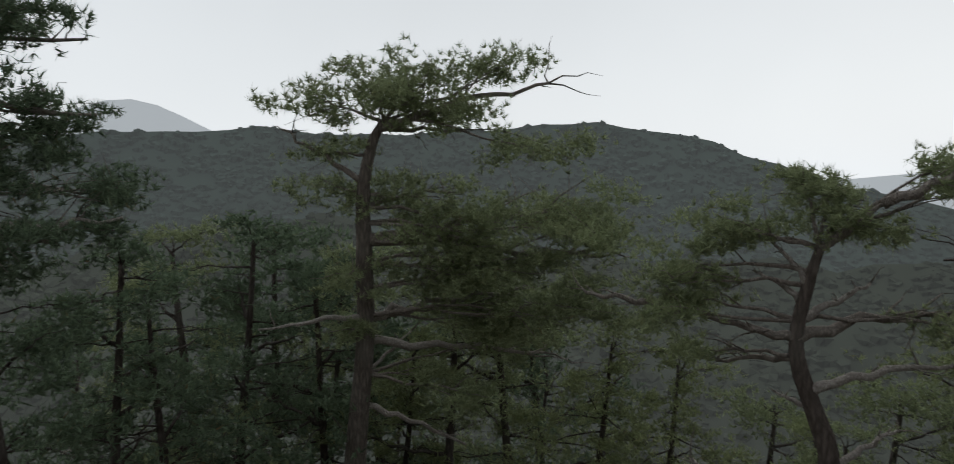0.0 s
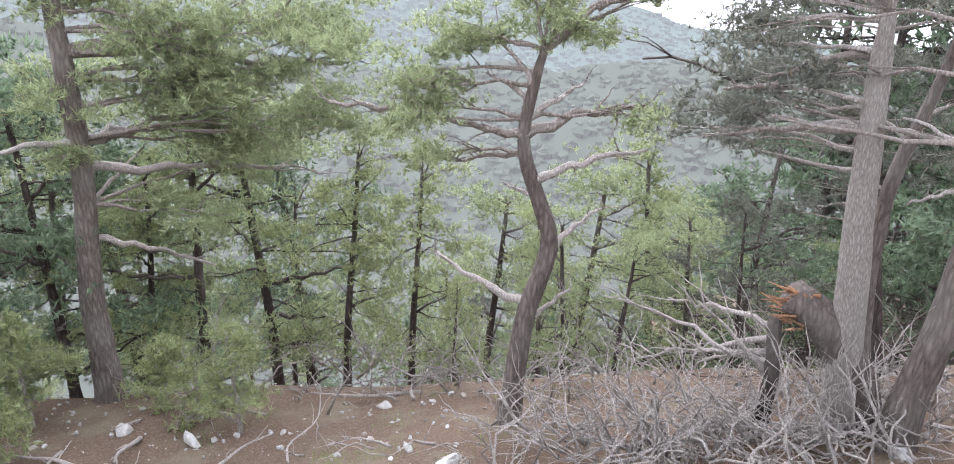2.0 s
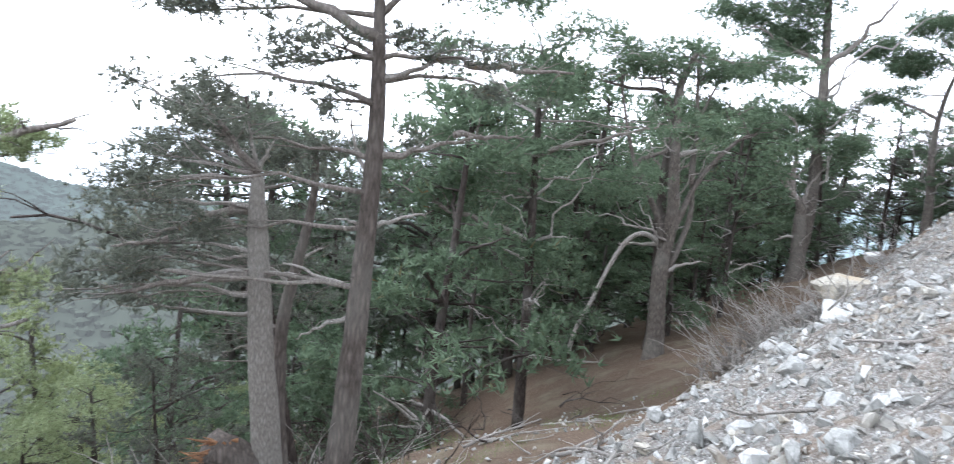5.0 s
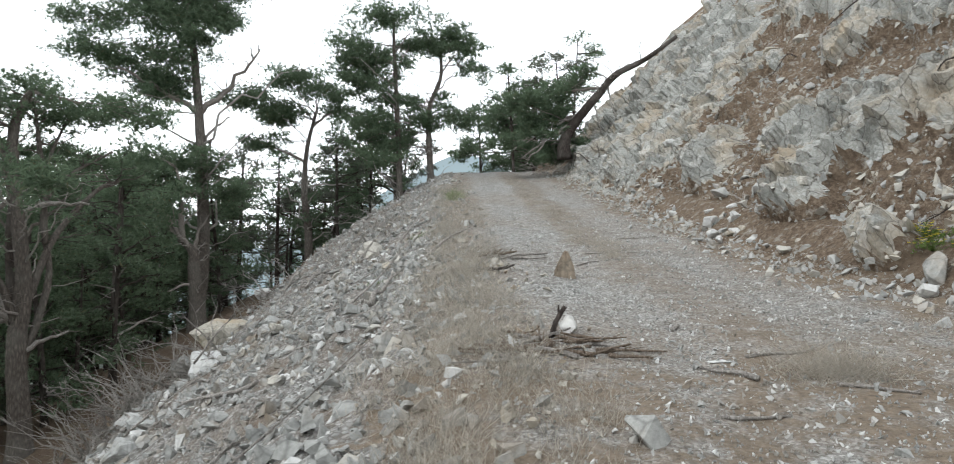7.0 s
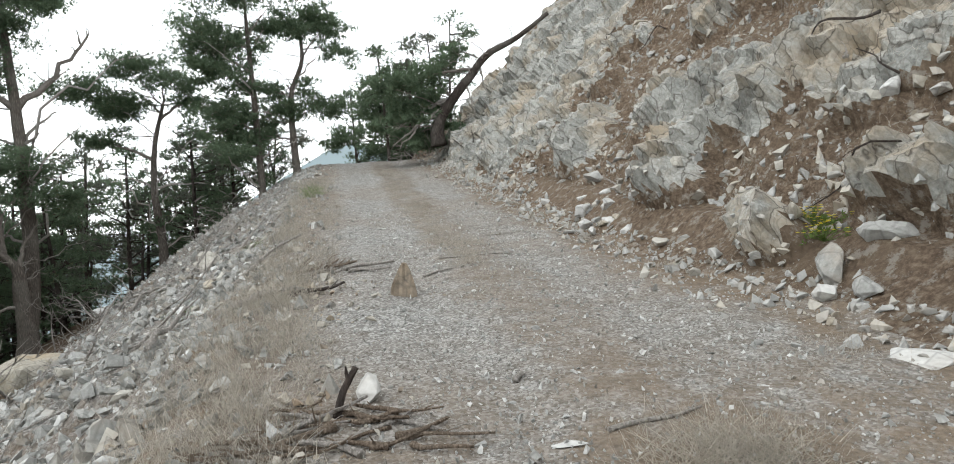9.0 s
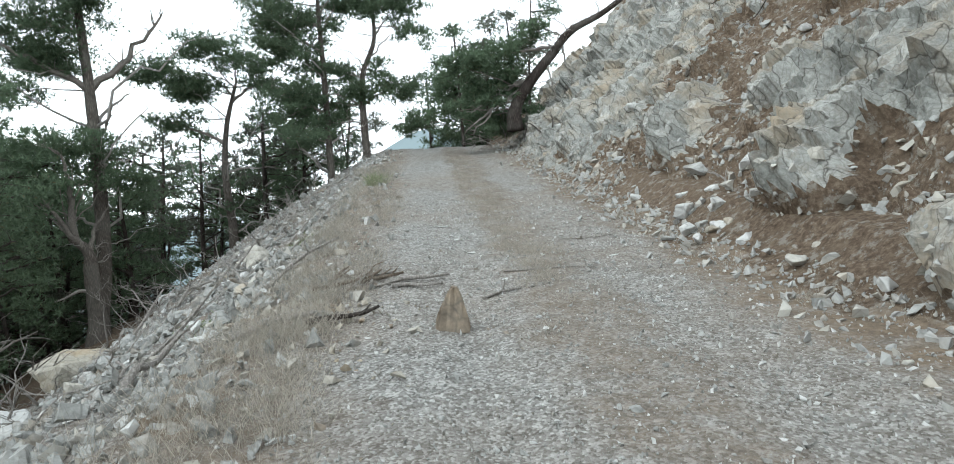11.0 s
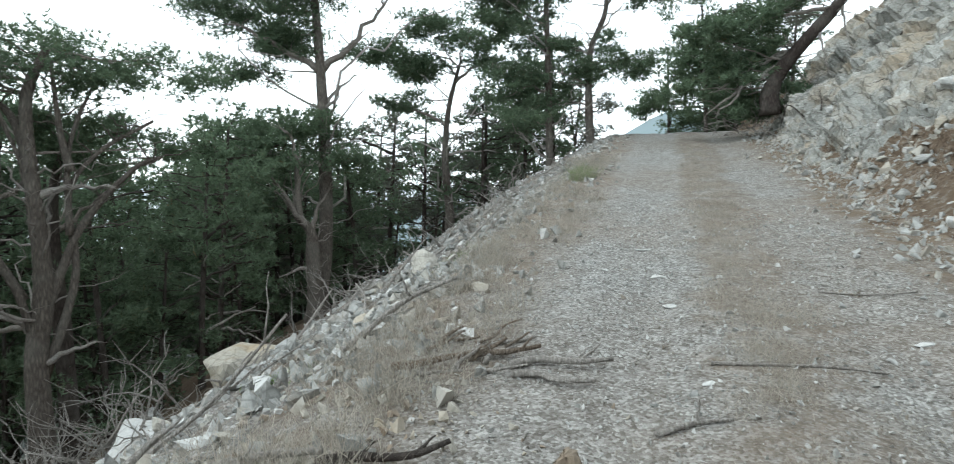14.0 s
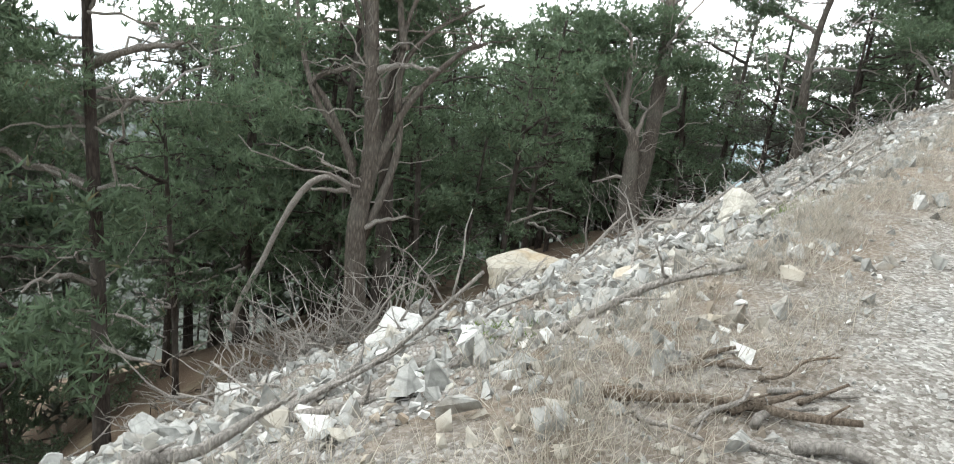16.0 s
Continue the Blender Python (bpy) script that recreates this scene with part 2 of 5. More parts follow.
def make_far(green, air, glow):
    """A glowing backdrop of far woods: mist put in as emission, paler with distance."""
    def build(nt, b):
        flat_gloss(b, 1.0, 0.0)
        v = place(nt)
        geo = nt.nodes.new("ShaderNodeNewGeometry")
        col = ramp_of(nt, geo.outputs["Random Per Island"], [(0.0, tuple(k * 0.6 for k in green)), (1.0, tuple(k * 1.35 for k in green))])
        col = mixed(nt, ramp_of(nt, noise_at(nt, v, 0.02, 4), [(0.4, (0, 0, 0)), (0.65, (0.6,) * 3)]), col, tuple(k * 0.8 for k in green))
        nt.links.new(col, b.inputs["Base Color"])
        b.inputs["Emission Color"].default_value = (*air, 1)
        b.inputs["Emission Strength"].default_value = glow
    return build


BARK_DARK = material("pine_bark_dark", make_bark((0.03, 0.025, 0.022), (0.125, 0.1, 0.088)))
BARK_RED = material("pine_bark_reddish", make_bark((0.055, 0.046, 0.04), (0.225, 0.188, 0.165)))
BARK_PALE = material("pine_bark_pale", make_bark((0.19, 0.17, 0.15), (0.48, 0.44, 0.4), 2.4))
DEADWOOD = material("weathered_deadwood", make_bark((0.27, 0.245, 0.22), (0.6, 0.56, 0.52), 2.2))
LIMB_BARK = material("pine_limb_bark", make_bark((0.17, 0.148, 0.13), (0.42, 0.375, 0.335), 1.6))
DRY_WOOD = material("dry_brown_wood", make_bark((0.13, 0.095, 0.07), (0.4, 0.32, 0.25), 2.6))
BARK_MID = material("pine_bark_grey", make_bark((0.07, 0.06, 0.052), (0.26, 0.225, 0.195)))
# pale needle copy for sunlit crowns: light put into the base colour
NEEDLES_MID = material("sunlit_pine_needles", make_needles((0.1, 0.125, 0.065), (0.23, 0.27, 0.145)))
SPLINTER = material("fresh_splintered_wood", make_bark((0.3, 0.14, 0.07), (0.62, 0.36, 0.2), 3.0))
NEEDLES = material("pine_needles", make_needles((0.054, 0.08, 0.05), (0.12, 0.166, 0.102)))
NEEDLES_LIGHT = material("young_pine_needles", make_needles((0.11, 0.135, 0.065), (0.22, 0.255, 0.125)))
# dark needle copy: shade put into the base colour, with a browner hue
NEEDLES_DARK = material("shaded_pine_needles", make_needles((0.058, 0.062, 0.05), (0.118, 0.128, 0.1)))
LIMESTONE = material("grey_limestone", make_stone((0.19, 0.19, 0.178), (0.42, 0.418, 0.395)))
LIME_WHITE = material("pale_limestone", make_stone((0.42, 0.415, 0.4), (0.66, 0.655, 0.63), amount=0.25))
LIME_TAN = material("tan_limestone", make_stone((0.29, 0.265, 0.22), (0.48, 0.45, 0.385), (0.36, 0.27, 0.16), 0.6))
LIME_BROWN = material("brown_stone", make_stone((0.11, 0.082, 0.055), (0.29, 0.22, 0.145), (0.27, 0.165, 0.075), 0.7))
GRAVEL = material("gravel_track", gravel_mat)
FLOOR = material("needle_litter", forest_floor_mat)
RUBBLE = material("limestone_rubble", rubble_mat)
CUT = material("cut_rock", cut_rock_mat)
CUT_SOIL = material("cut_earth", cut_soil_mat)
STRAW = material("dry_grass", make_needles((0.19, 0.175, 0.148), (0.36, 0.328, 0.28)))
GREEN_GRASS = material("green_plants", make_needles((0.05, 0.08, 0.02), (0.13, 0.19, 0.05)))
# valley haze painted in: emission stands in for the misty air
FAR_1 = material("woods_near_haze_glow", make_far((0.05, 0.06, 0.045), (0.55, 0.565, 0.57), 0.08))
FAR_2 = material("woods_haze_glow", make_far((0.04, 0.06, 0.05), (0.55, 0.57, 0.58), 0.135))
# farthest hills: blue and pale haze put in as emission, strongest on the mountains
FAR_4 = material("hill_blue_haze_glow", make_far((0.05, 0.07, 0.075), (0.5, 0.6, 0.63), 0.42))
FAR_3 = material("mountain_haze_glow", make_far((0.05, 0.06, 0.06), (0.62, 0.66, 0.69), 1.0))


def petals_mat(nt, b):
    flat_gloss(b, 0.7, 0.2)
    nt.links.new(ramp_of(nt, noise_at(nt, place(nt), 40, 3), [(0.3, (0.55, 0.42, 0.02)), (0.7, (0.8, 0.68, 0.06))]), b.inputs["Base Color"])


PETALS = material("yellow_petals", petals_mat)

# ---- mesh helpers ----
def mesh_of(name, verts, faces, mats, indices=None, smooth=False):
    me = bpy.data.meshes.new(name)
    me.from_pydata([tuple(v) for v in verts], [], [tuple(f) for f in faces])
    for m in mats if isinstance(mats, (list, tuple)) else [mats]:
        me.materials.append(m)
    if indices is not None:
        me.polygons.foreach_set("material_index", np.asarray(indices, np.int32))
    if smooth:
        me.polygons.foreach_set("use_smooth", np.ones(len(me.polygons), bool))
    me.update()
    return me


def triangles(name, points, mat):
    """A mesh of loose triangles from an array (n, 3, 3)."""
    n = len(points)
    me = bpy.data.meshes.new(name)
    me.vertices.add(3 * n)
    me.vertices.foreach_set("co", np.ascontiguousarray(points, np.float32).ravel())
    me.loops.add(3 * n)
    me.loops.foreach_set("vertex_index", np.arange(3 * n, dtype=np.int32))
    me.polygons.add(n)
    me.polygons.foreach_set("loop_start", np.arange(0, 3 * n, 3, dtype=np.int32))
    me.materials.append(mat)
    me.update(calc_edges=True)
    return me


def part(name, me, parent, label="", kind=""):
    ob = new(name, me)
    ob.parent = parent
    return tagged(ob, label, kind=kind)


def thing(name, at, label, category, group="", kind=""):
    ob = new(name)
    ob.location = at
    ob.empty_display_size = 0.2
    return tagged(ob, label, category, group, kind)


def solid(name, me, at, label, category, group="", kind="", turn=(0, 0, 0), scale=1.0):
    ob = new(name, me)
    ob.location, ob.rotation_euler, ob.scale = at, turn, (scale,) * 3 if isinstance(scale, (int, float)) else scale
    return tagged(ob, label, category, group, kind)


# ---- the lie of the land ----
ZY = [(-400, -30.0), (-60, -4.6), (-10, -0.95), (0, -0.06), (4, 0.27), (7, 0.54), (11.5, 1.06), (18, 2.02), (24, 3.05), (30, 3.98), (34, 4.3), (40, 3.7), (60, -2.0), (120, -22.0), (400, -60.0)]
ZX = [(-900, -92.0), (-300, -90.0), (-150, -66.0), (-45, -20.0), (-18, -7.2), (-7, -3.35), (-1.35, -0.14), (-0.9, 0.0), (3.7, 0.02), (4.1, 0.22), (7.0, 3.0), (11.0, 7.4), (16.0, 11.5), (40.0, 19.0), (120, 45.0), (900, 160.0)]


def lerp(table, v):
    """Piecewise linear height from a short table."""
    if v <= table[0][0]:
        return table[0][1]
    for (a, p), (b, q) in zip(table, table[1:]):
        if v <= b:
            return p + (q - p) * (v - a) / (b - a)
    return table[-1][1]


def h(x, y):
    """The lie of the land, without its roughness."""
    rise = sum(lerp(ZY, y + d) for d in (-1.5, -0.5, 0.5, 1.5)) / 4
    if x < -5:
        rise *= max(0.0, 1 - (-5 - x) / 40)
    # the slope breaks away steeply below the lookout, and falls deep at the bank's foot
    fade = min(1.0, max(0.0, (15.0 - y) / 8.0))
    start = -11.5 + 2.5 * min(1.0, max(0.0, (y - 5.0) / 4.0))
    edge = min(20.4, max(0.0, start - x) * 0.42) * fade
    dip = 0.75 * min(1.0, max(0.0, (-6.6 - x) / 1.6)) * min(1.0, max(0.0, (y - 6.0) / 4.0)) * min(1.0, max(0.0, (x + 60) / 20))
    return rise + lerp(ZX, x) - edge - dip


# outcrops of the cutting: place along the track, metres up the slope, half length, half height
OUTCROPS = [(24, 4.5, 7.0, 6.5), (10.1, 3.3, 2.7, 1.3), (9.3, 1.8, 0.8, 0.9), (12.7, 6.1, 1.2, 0.9), (7.2, 4.0, 1.7, 1.1), (4.9, 1.7, 0.8, 0.4),
            (9.6, 6.8, 3.2, 1.0), (5.4, 5.6, 2.0, 0.9), (16, 8.2, 3.5, 1.3), (14.2, 2.3, 0.9, 1.0), (2.2, 3.0, 1.8, 1.6), (-1.5, 3.5, 2.0, 2.5), (6.1, 0.75, 0.5, 0.3)]


def earthy(x, y):
    """Above nought where the cutting shows earth, below it where rock stands out."""
    v = (x - 3.72) / 0.69
    n = noise.noise(Vector((v * 0.9, y * 0.9, 3.0))) + 0.6 * noise.noise(Vector((v * 2.4, y * 2.4, 8.0)))
    d = min(math.hypot((y - a - 0.25 * (v - b)) / p, (v - b) / q) for a, b, p, q in OUTCROPS)
    return min(0.5, max(-0.5, (d - 1.0) * 0.8)) + 0.34 * n + 0.02


def facets(p, scale, tilt):
    """Broken blocks: each cell has its own level and tilt."""
    q = p * scale
    dist, pts = noise.voronoi(q)
    c = pts[0]
    d = q - c
    return (noise.cell(c * 7.3) + tilt * (d.x * (noise.cell(c * 3.1) - 0.5) + d.y * (noise.cell(c * 5.7) - 0.5) + d.z * (noise.cell(c * 9.1) - 0.5))) - 1.2 * max(0.0, 0.07 - (dist[1] - dist[0]))


def relief(p, earth):
    """How far the cutting's face stands out at p."""
    n = noise.noise
    q = p + noise.noise_vector(p * 0.7) * 0.35 + noise.noise_vector(p * 2.6) * 0.08
    # steep sheets of rock that lean along the track
    w = Vector((q.x + 0.3 * q.z, q.y - 0.45 * q.z, 0.75 * q.z))
    stone = 0.2 + 0.2 * facets(w, 0.75, 0.5) + 0.15 * facets(w, 1.6, 0.7) + 0.07 * facets(w, 3.8, 0.8) + 0.3 * abs(n(q * 0.8)) + 0.1 * abs(n(q * 2.6)) + 0.25 * n(p * 0.4)
    soil = 0.22 * n(p * 0.6) + 0.14 * n(p * 1.9) + 0.1 * abs(n(p * 3.8)) + 0.05 * n(p * 9.0) - 0.18
    m = min(1.0, max(0.0, 0.48 - earth * 2.4))
    return stone * m + soil * (1 - m)


def face_at(y, v):
    """A point of the cutting's face, v metres up its slope from the toe."""
    k = 0.69
    x = 3.72 + v * k
    p = Vector((x, y, h(x, y) - 0.06 * max(0.0, 1 - v / 0.4)))
    e = earthy(x, y)
    r = relief(p, e) * min(1.0, max(0.0, v) / 0.9)
    return p + Vector((-0.72, 0, 0.69)) * r, e


def rough(x, y):
    """Roughness of the ground by where it lies."""
    n = noise.noise
    if x > 3.6:
        k = min(1.0, max(0.0, (x - 4.4) / 1.2))
        if y < -6 or y > 33 or x > 17:
            return 0.8 * n(Vector((x * 0.2, y * 0.2, 1)))
        return -0.9 * k * min(1.0, (y + 6) / 2, (33 - y) / 2, (17 - x) / 2)
    if x > -0.9:
        rut = -0.035 * (math.exp(-((x - 0.8) / 0.3) ** 2) + math.exp(-((x - 2.35) / 0.3) ** 2))
        return rut + 0.03 * n(Vector((x * 1.6, y * 1.1, 3))) + 0.012 * n(Vector((x * 7, y * 7, 5)))
    if x > -7:
        k = min(1.0, (-0.9 - x) / 0.7)
        fine = noise.voronoi(Vector((x * 2.6, y * 2.6, 0)))[0]
        return k * ((fine[1] - fine[0]) * 0.2 + 0.22 * n(Vector((x * 0.8, y * 0.8, 7))) + 0.06 * n(Vector((x * 4, y * 4, 2))))
    return 0.25 * n(Vector((x * 0.3, y * 0.3, 9))) + 0.06 * n(Vector((x * 1.8, y * 1.8, 4)))


def top(x, y):
    return h(x, y) + rough(x, y)


def steps(stops):
    out = []
    for a, b, d in stops:
        k = max(1, round((b - a) / d))
        out += [a + (b - a) * i / k for i in range(k)]
    return out + [stops[-1][1]]


def build_ground():
    xs = steps([(-900, -200, 60), (-200, -60, 12), (-60, -20, 2.5), (-20, -7, 0.6), (-7, -0.9, 0.16), (-0.9, 4, 0.16), (4, 6, 0.2), (6, 24, 0.5), (24, 80, 4), (80, 900, 70)])
    ys = steps([(-900, -100, 60), (-100, -20, 6), (-20, -4, 0.8), (-4, 26, 0.15), (26, 44, 0.5), (44, 100, 5), (100, 900, 70)])
    nx = len(xs)
    verts = [(x, y, top(x, y)) for y in ys for x in xs]
    faces, idx = [], []
    for j in range(len(ys) - 1):
        for i in range(nx - 1):
            a = j * nx + i
            faces.append((a, a + 1, a + nx + 1, a + nx))
            x, y = (xs[i] + xs[i + 1]) / 2, (ys[j] + ys[j + 1]) / 2
            w = 0.4 * noise.noise(Vector((x, y, 11))) + 0.35 * noise.noise(Vector((x * 3, y * 3, 5)))
            # far ground takes FAR_1, so it glows with the painted haze too
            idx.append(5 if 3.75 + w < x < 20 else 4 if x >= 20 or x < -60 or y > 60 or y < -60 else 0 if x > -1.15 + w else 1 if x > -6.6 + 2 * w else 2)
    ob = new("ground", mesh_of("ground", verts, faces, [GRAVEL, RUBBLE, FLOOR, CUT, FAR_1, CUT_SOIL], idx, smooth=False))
    tagged(ob, "gravel forest track between a rubble bank and a rock cutting", "ground", kind="structure")


build_ground()


def build_cutting():
    ys, vs = steps([(-5, 3, 0.2), (3, 19, 0.075), (19, 33, 0.14)]), steps([(0, 6.5, 0.075), (6.5, 18, 0.16)])
    nx = len(ys)
    grid = [face_at(y, v) for v in vs for y in ys]
    faces, idx = [], []
    for j in range(len(vs) - 1):
        for i in range(nx - 1):
            a = j * nx + i
            faces.append((a, a + nx, a + nx + 1, a + 1))
            idx.append(1 if grid[a][1] > 0.02 else 0)
    ob = new("rock_face", mesh_of("rock_face", [g[0] for g in grid], faces, [CUT, CUT_SOIL], idx))
    tagged(ob, "fractured grey limestone and red earth of the road cutting", "rock face", kind="structure")


build_cutting()

# ---- trees ----
def smooth_path(points, n):
    """n + 1 points along a rounded line through the given ones."""
    pts = [Vector(p) for p in points]
    if len(pts) == 2:
        return [pts[0].lerp(pts[1], i / n) for i in range(n + 1)]
    ext = [pts[0] * 2 - pts[1], *pts, pts[-1] * 2 - pts[-2]]
    out = []
    for i in range(n + 1):
        u = i / n * (len(pts) - 1)
        k = min(int(u), len(pts) - 2)
        f = u - k
        a, b, c, d = ext[k:k + 4]
        out.append(0.5 * (2 * b + (c - a) * f + (2 * a - 5 * b + 4 * c - d) * f * f + (3 * b - a - 3 * c + d) * f ** 3))
    return out


def tube(path, radii, sides, rng, knob=0.0):
    """Vertices and faces of a closed tapering tube."""
    verts, faces = [], []
    side = Vector((1, 0.3, 0.2))
    for i, p in enumerate(path):
        d = (path[min(i + 1, len(path) - 1)] - path[max(i - 1, 0)]).normalized()
        side = (side - d * side.dot(d)).normalized()
        up = d.cross(side)
        for s in range(sides):
            a = 2 * math.pi * s / sides
            r = radii[i] * (1 + knob * rng.uniform(-1, 1))
            verts.append(p + side * (math.cos(a) * r) + up * (math.sin(a) * r))
    for i in range(len(path) - 1):
        for s in range(sides):
            a, b = i * sides + s, i * sides + (s + 1) % sides
            faces.append((a, b, b + sides, a + sides))
    faces.append(tuple(range(sides))[::-1])
    faces.append(tuple(range((len(path) - 1) * sides, len(path) * sides)))
    return verts, faces


def tubes(name, items, mat, rng, knob=0.05):
    """Several tubes in one mesh; items are (path, r0, r1, sides)."""
    verts, faces = [], []
    for path, r0, r1, sides in items:
        n = len(path) - 1
        v, f = tube(path, [r0 + (r1 - r0) * (i / n) ** 0.8 for i in range(n + 1)], sides, rng, knob)
        k = len(verts)
        verts += v
        faces += [tuple(i + k for i in face) for face in f]
    return mesh_of(name, verts, faces, mat, smooth=True)


def branch_path(a, b, rng, sag=0.1, n=8, kink=0.05):
    a, b = Vector(a), Vector(b)
    span = (b - a).length
    mid = a.lerp(b, 0.5) + Vector((rng.uniform(-1, 1), rng.uniform(-1, 1), rng.uniform(-0.3, 1))) * span * sag
    out = []
    for i in range(n + 1):
        f = i / n
        p = a * (1 - f) ** 2 + mid * (2 * f * (1 - f)) + b * f * f
        if 0 < i < n:
            p = p + Vector((rng.uniform(-1, 1), rng.uniform(-1, 1), rng.uniform(-1, 1))) * span * kink * 0.35
        out.append(p)
    return out


def needle_tufts(name, centres, radii, seed, mat, density=1.0, length=0.13, width=0.012, per=9, flat=0.42):
    """Pads of pine foliage: tufts of thin needles round twig ends, thinning out towards the rim."""
    rs = np.random.RandomState(seed)
    tips = []
    for c, r in zip(centres, radii):
        n = max(12, int(density * 190 * (r / 0.7) ** 2))
        subs = max(6, int(7 + 9 * r))
        d = rs.normal(size=(subs, 3))
        d /= np.linalg.norm(d, axis=1)[:, None]
        heart = np.array(c) + d * (r * np.array([1, 1, flat])) * rs.uniform(0.25, 1.2, (subs, 1))
        pick = rs.randint(0, subs, n)
        spread = rs.normal(size=(n, 3)) * np.array([0.2, 0.2, 0.085]) * max(0.5, r)
        tips.append(heart[pick] + spread)
    tips = np.concatenate(tips)
    n = len(tips)
    lean = rs.normal(size=(n, 3)) * 0.6 + np.array([0, 0, 0.55])
    lean /= np.linalg.norm(lean, axis=1)[:, None]
    d = lean[:, None] + rs.normal(size=(n, per, 3)) * 0.62
    d /= np.linalg.norm(d, axis=2)[:, :, None]
    s = np.cross(d, rs.normal(size=(n, per, 3)))
    s /= np.linalg.norm(s, axis=2)[:, :, None] + 1e-9
    ln = length * rs.uniform(0.7, 1.25, (n, per, 1))
    root = tips[:, None] + d * 0.01
    tri = np.stack([root - s * width, root + s * width, root + d * ln], 2).reshape(-1, 3, 3)
    return triangles(name, tri, mat)


def pine(spec, label, seed, bark, leaf, density=1.0, length=0.15, width=0.011, per=9, depth=0.7, category="tree", group="", dead=0):
    """One pine: trunk, each main limb, thin twigs and a crown of needle tufts."""
    rng = random.Random(seed)
    at, r = spec["at"], spec["r"]
    root = thing("pine_tree", at, label, category, group)
    pts = [Vector(p) for p in spec["trunk"]]
    foot = pts[0].copy()
    low = min(0.0, pts[0].z, h(at[0], at[1]) - at[2] if not group else 0.0) - 0.25
    if pts[0].z > 0.6:
        foot.z = pts[0].z * 0.4
        pts.insert(0, Vector((foot.x, foot.y, foot.z)))
    pts.insert(0, Vector((pts[0].x, pts[0].y, low)))
    path = smooth_path(pts, 26)
    height = path[-1].z - path[0].z
    radii = []
    for i, p in enumerate(path):
        f = i / 26
        radii.append(r * (1.0 - 0.72 * f) * (1 + 0.28 * max(0, 1 - (p.z - path[0].z) / 0.9)))
    v, f = tube(path, radii, 8 if group else 14, rng, 0.06)
    part("trunk", mesh_of("trunk", v, f, bark, smooth=True), root)
    twigs = []
    extra = []
    for k in range(dead):
        q = path[rng.randint(9, 23)]
        a = rng.uniform(0, 2 * math.pi)
        ln = height * rng.uniform(0.12, 0.3)
        extra.append((q, q + Vector((math.cos(a) * ln, math.sin(a) * ln, ln * rng.uniform(-0.1, 1.1))), 2))
    for a, b, bare in [*spec["limbs"], *extra]:
        a, b = Vector(a), Vector(b)
        near = min(path, key=lambda q: (q - a).length)
        if (near - a).length < 0.6:
            a = near
        away = Vector((rng.uniform(-1, 1), rng.uniform(-1, 1), 0)) * depth * (b - a).length * 0.55
        b = b + away
        lp = branch_path(a, b, rng, 0.28 if bare == 2 else 0.14, 9, 0.14 if bare == 2 else 0.08)
        r0 = 0.013 + 0.009 * (b - a).length if bare == 2 else min(r * 0.5, (0.02 + 0.022 * (b - a).length) * spec.get("stout", 1.0))
        me = tubes("limb", [(lp, r0, r0 * 0.28, 4 if group else 7)], DEADWOOD if bare else bark if group else LIMB_BARK, rng, 0.1)
        part("limb", me, root, "bare grey dead limb" if bare else "")
        for k in range(3 if group else 5 if bare else 8):
            q = lp[rng.randint(3, 9)]
            d = (b - a).normalized() * 0.6 + Vector((rng.uniform(-1, 1), rng.uniform(-1, 1), rng.uniform(-0.5, 0.8)))
            ln = (b - a).length * rng.uniform(0.15, 0.4)
            tp = branch_path(q, q + d.normalized() * ln, rng, 0.2, 4, 0.15)
            twigs.append((tp, r0 * 0.26, 0.003, 3))
    for way in spec.get("stems", ()):
        sp = smooth_path([Vector(q) + Vector((rng.uniform(-0.2, 0.2), rng.uniform(-0.2, 0.2), 0)) * (k > 0) for k, q in enumerate(way)], 18)
        r0 = r * rng.uniform(0.27, 0.4)
        items = [(sp, r0, r0 * 0.3, 9)]
        for k in range(7):
            q = sp[rng.randint(5, 17)]
            d = Vector((rng.uniform(-1, 1), rng.uniform(-1, 1), rng.uniform(-0.2, 1.0))).normalized() * rng.uniform(0.5, 1.5)
            items.append((branch_path(q, q + d, rng, 0.3, 6, 0.2), r0 * 0.22, 0.006, 5))
        part("stem", tubes("stem", items, BARK_MID, rng, 0.1), root)
    centres, sizes = [], []
    for x, y, z, pr in spec["pads"]:
        pr = pr * spec.get("full", 1.0)
        c = Vector((x, y, z))
        near = min(path, key=lambda q: (q - c).length + 0.3 * abs(q.z - c.z))
        reach = max(0.3, (c - near).length)
        side = Vector((rng.uniform(-1, 1), rng.uniform(-1, 1), 0)) * depth * (0.35 * reach + 0.5 * pr)
        c = c + side
        centres.append(c)
        sizes.append(pr)
        lp = branch_path(near, c, rng, 0.12, 6, 0.08)
        twigs.append((lp, min(0.035, r * 0.2), 0.008, 3 if group else 5))
        for k in range(2 if group else 4):
            d = Vector((rng.gauss(0, 1), rng.gauss(0, 1), rng.gauss(0.15, 0.5))).normalized()
            twigs.append((branch_path(lp[rng.randint(3, 6)], c + d * pr * 0.9, rng, 0.15, 3, 0.12), 0.012, 0.003, 3))
    part("branchwork", tubes("branchwork", twigs, DEADWOOD if bark is BARK_PALE else bark if group else LIMB_BARK, rng, 0.05), root, kind="stuff")
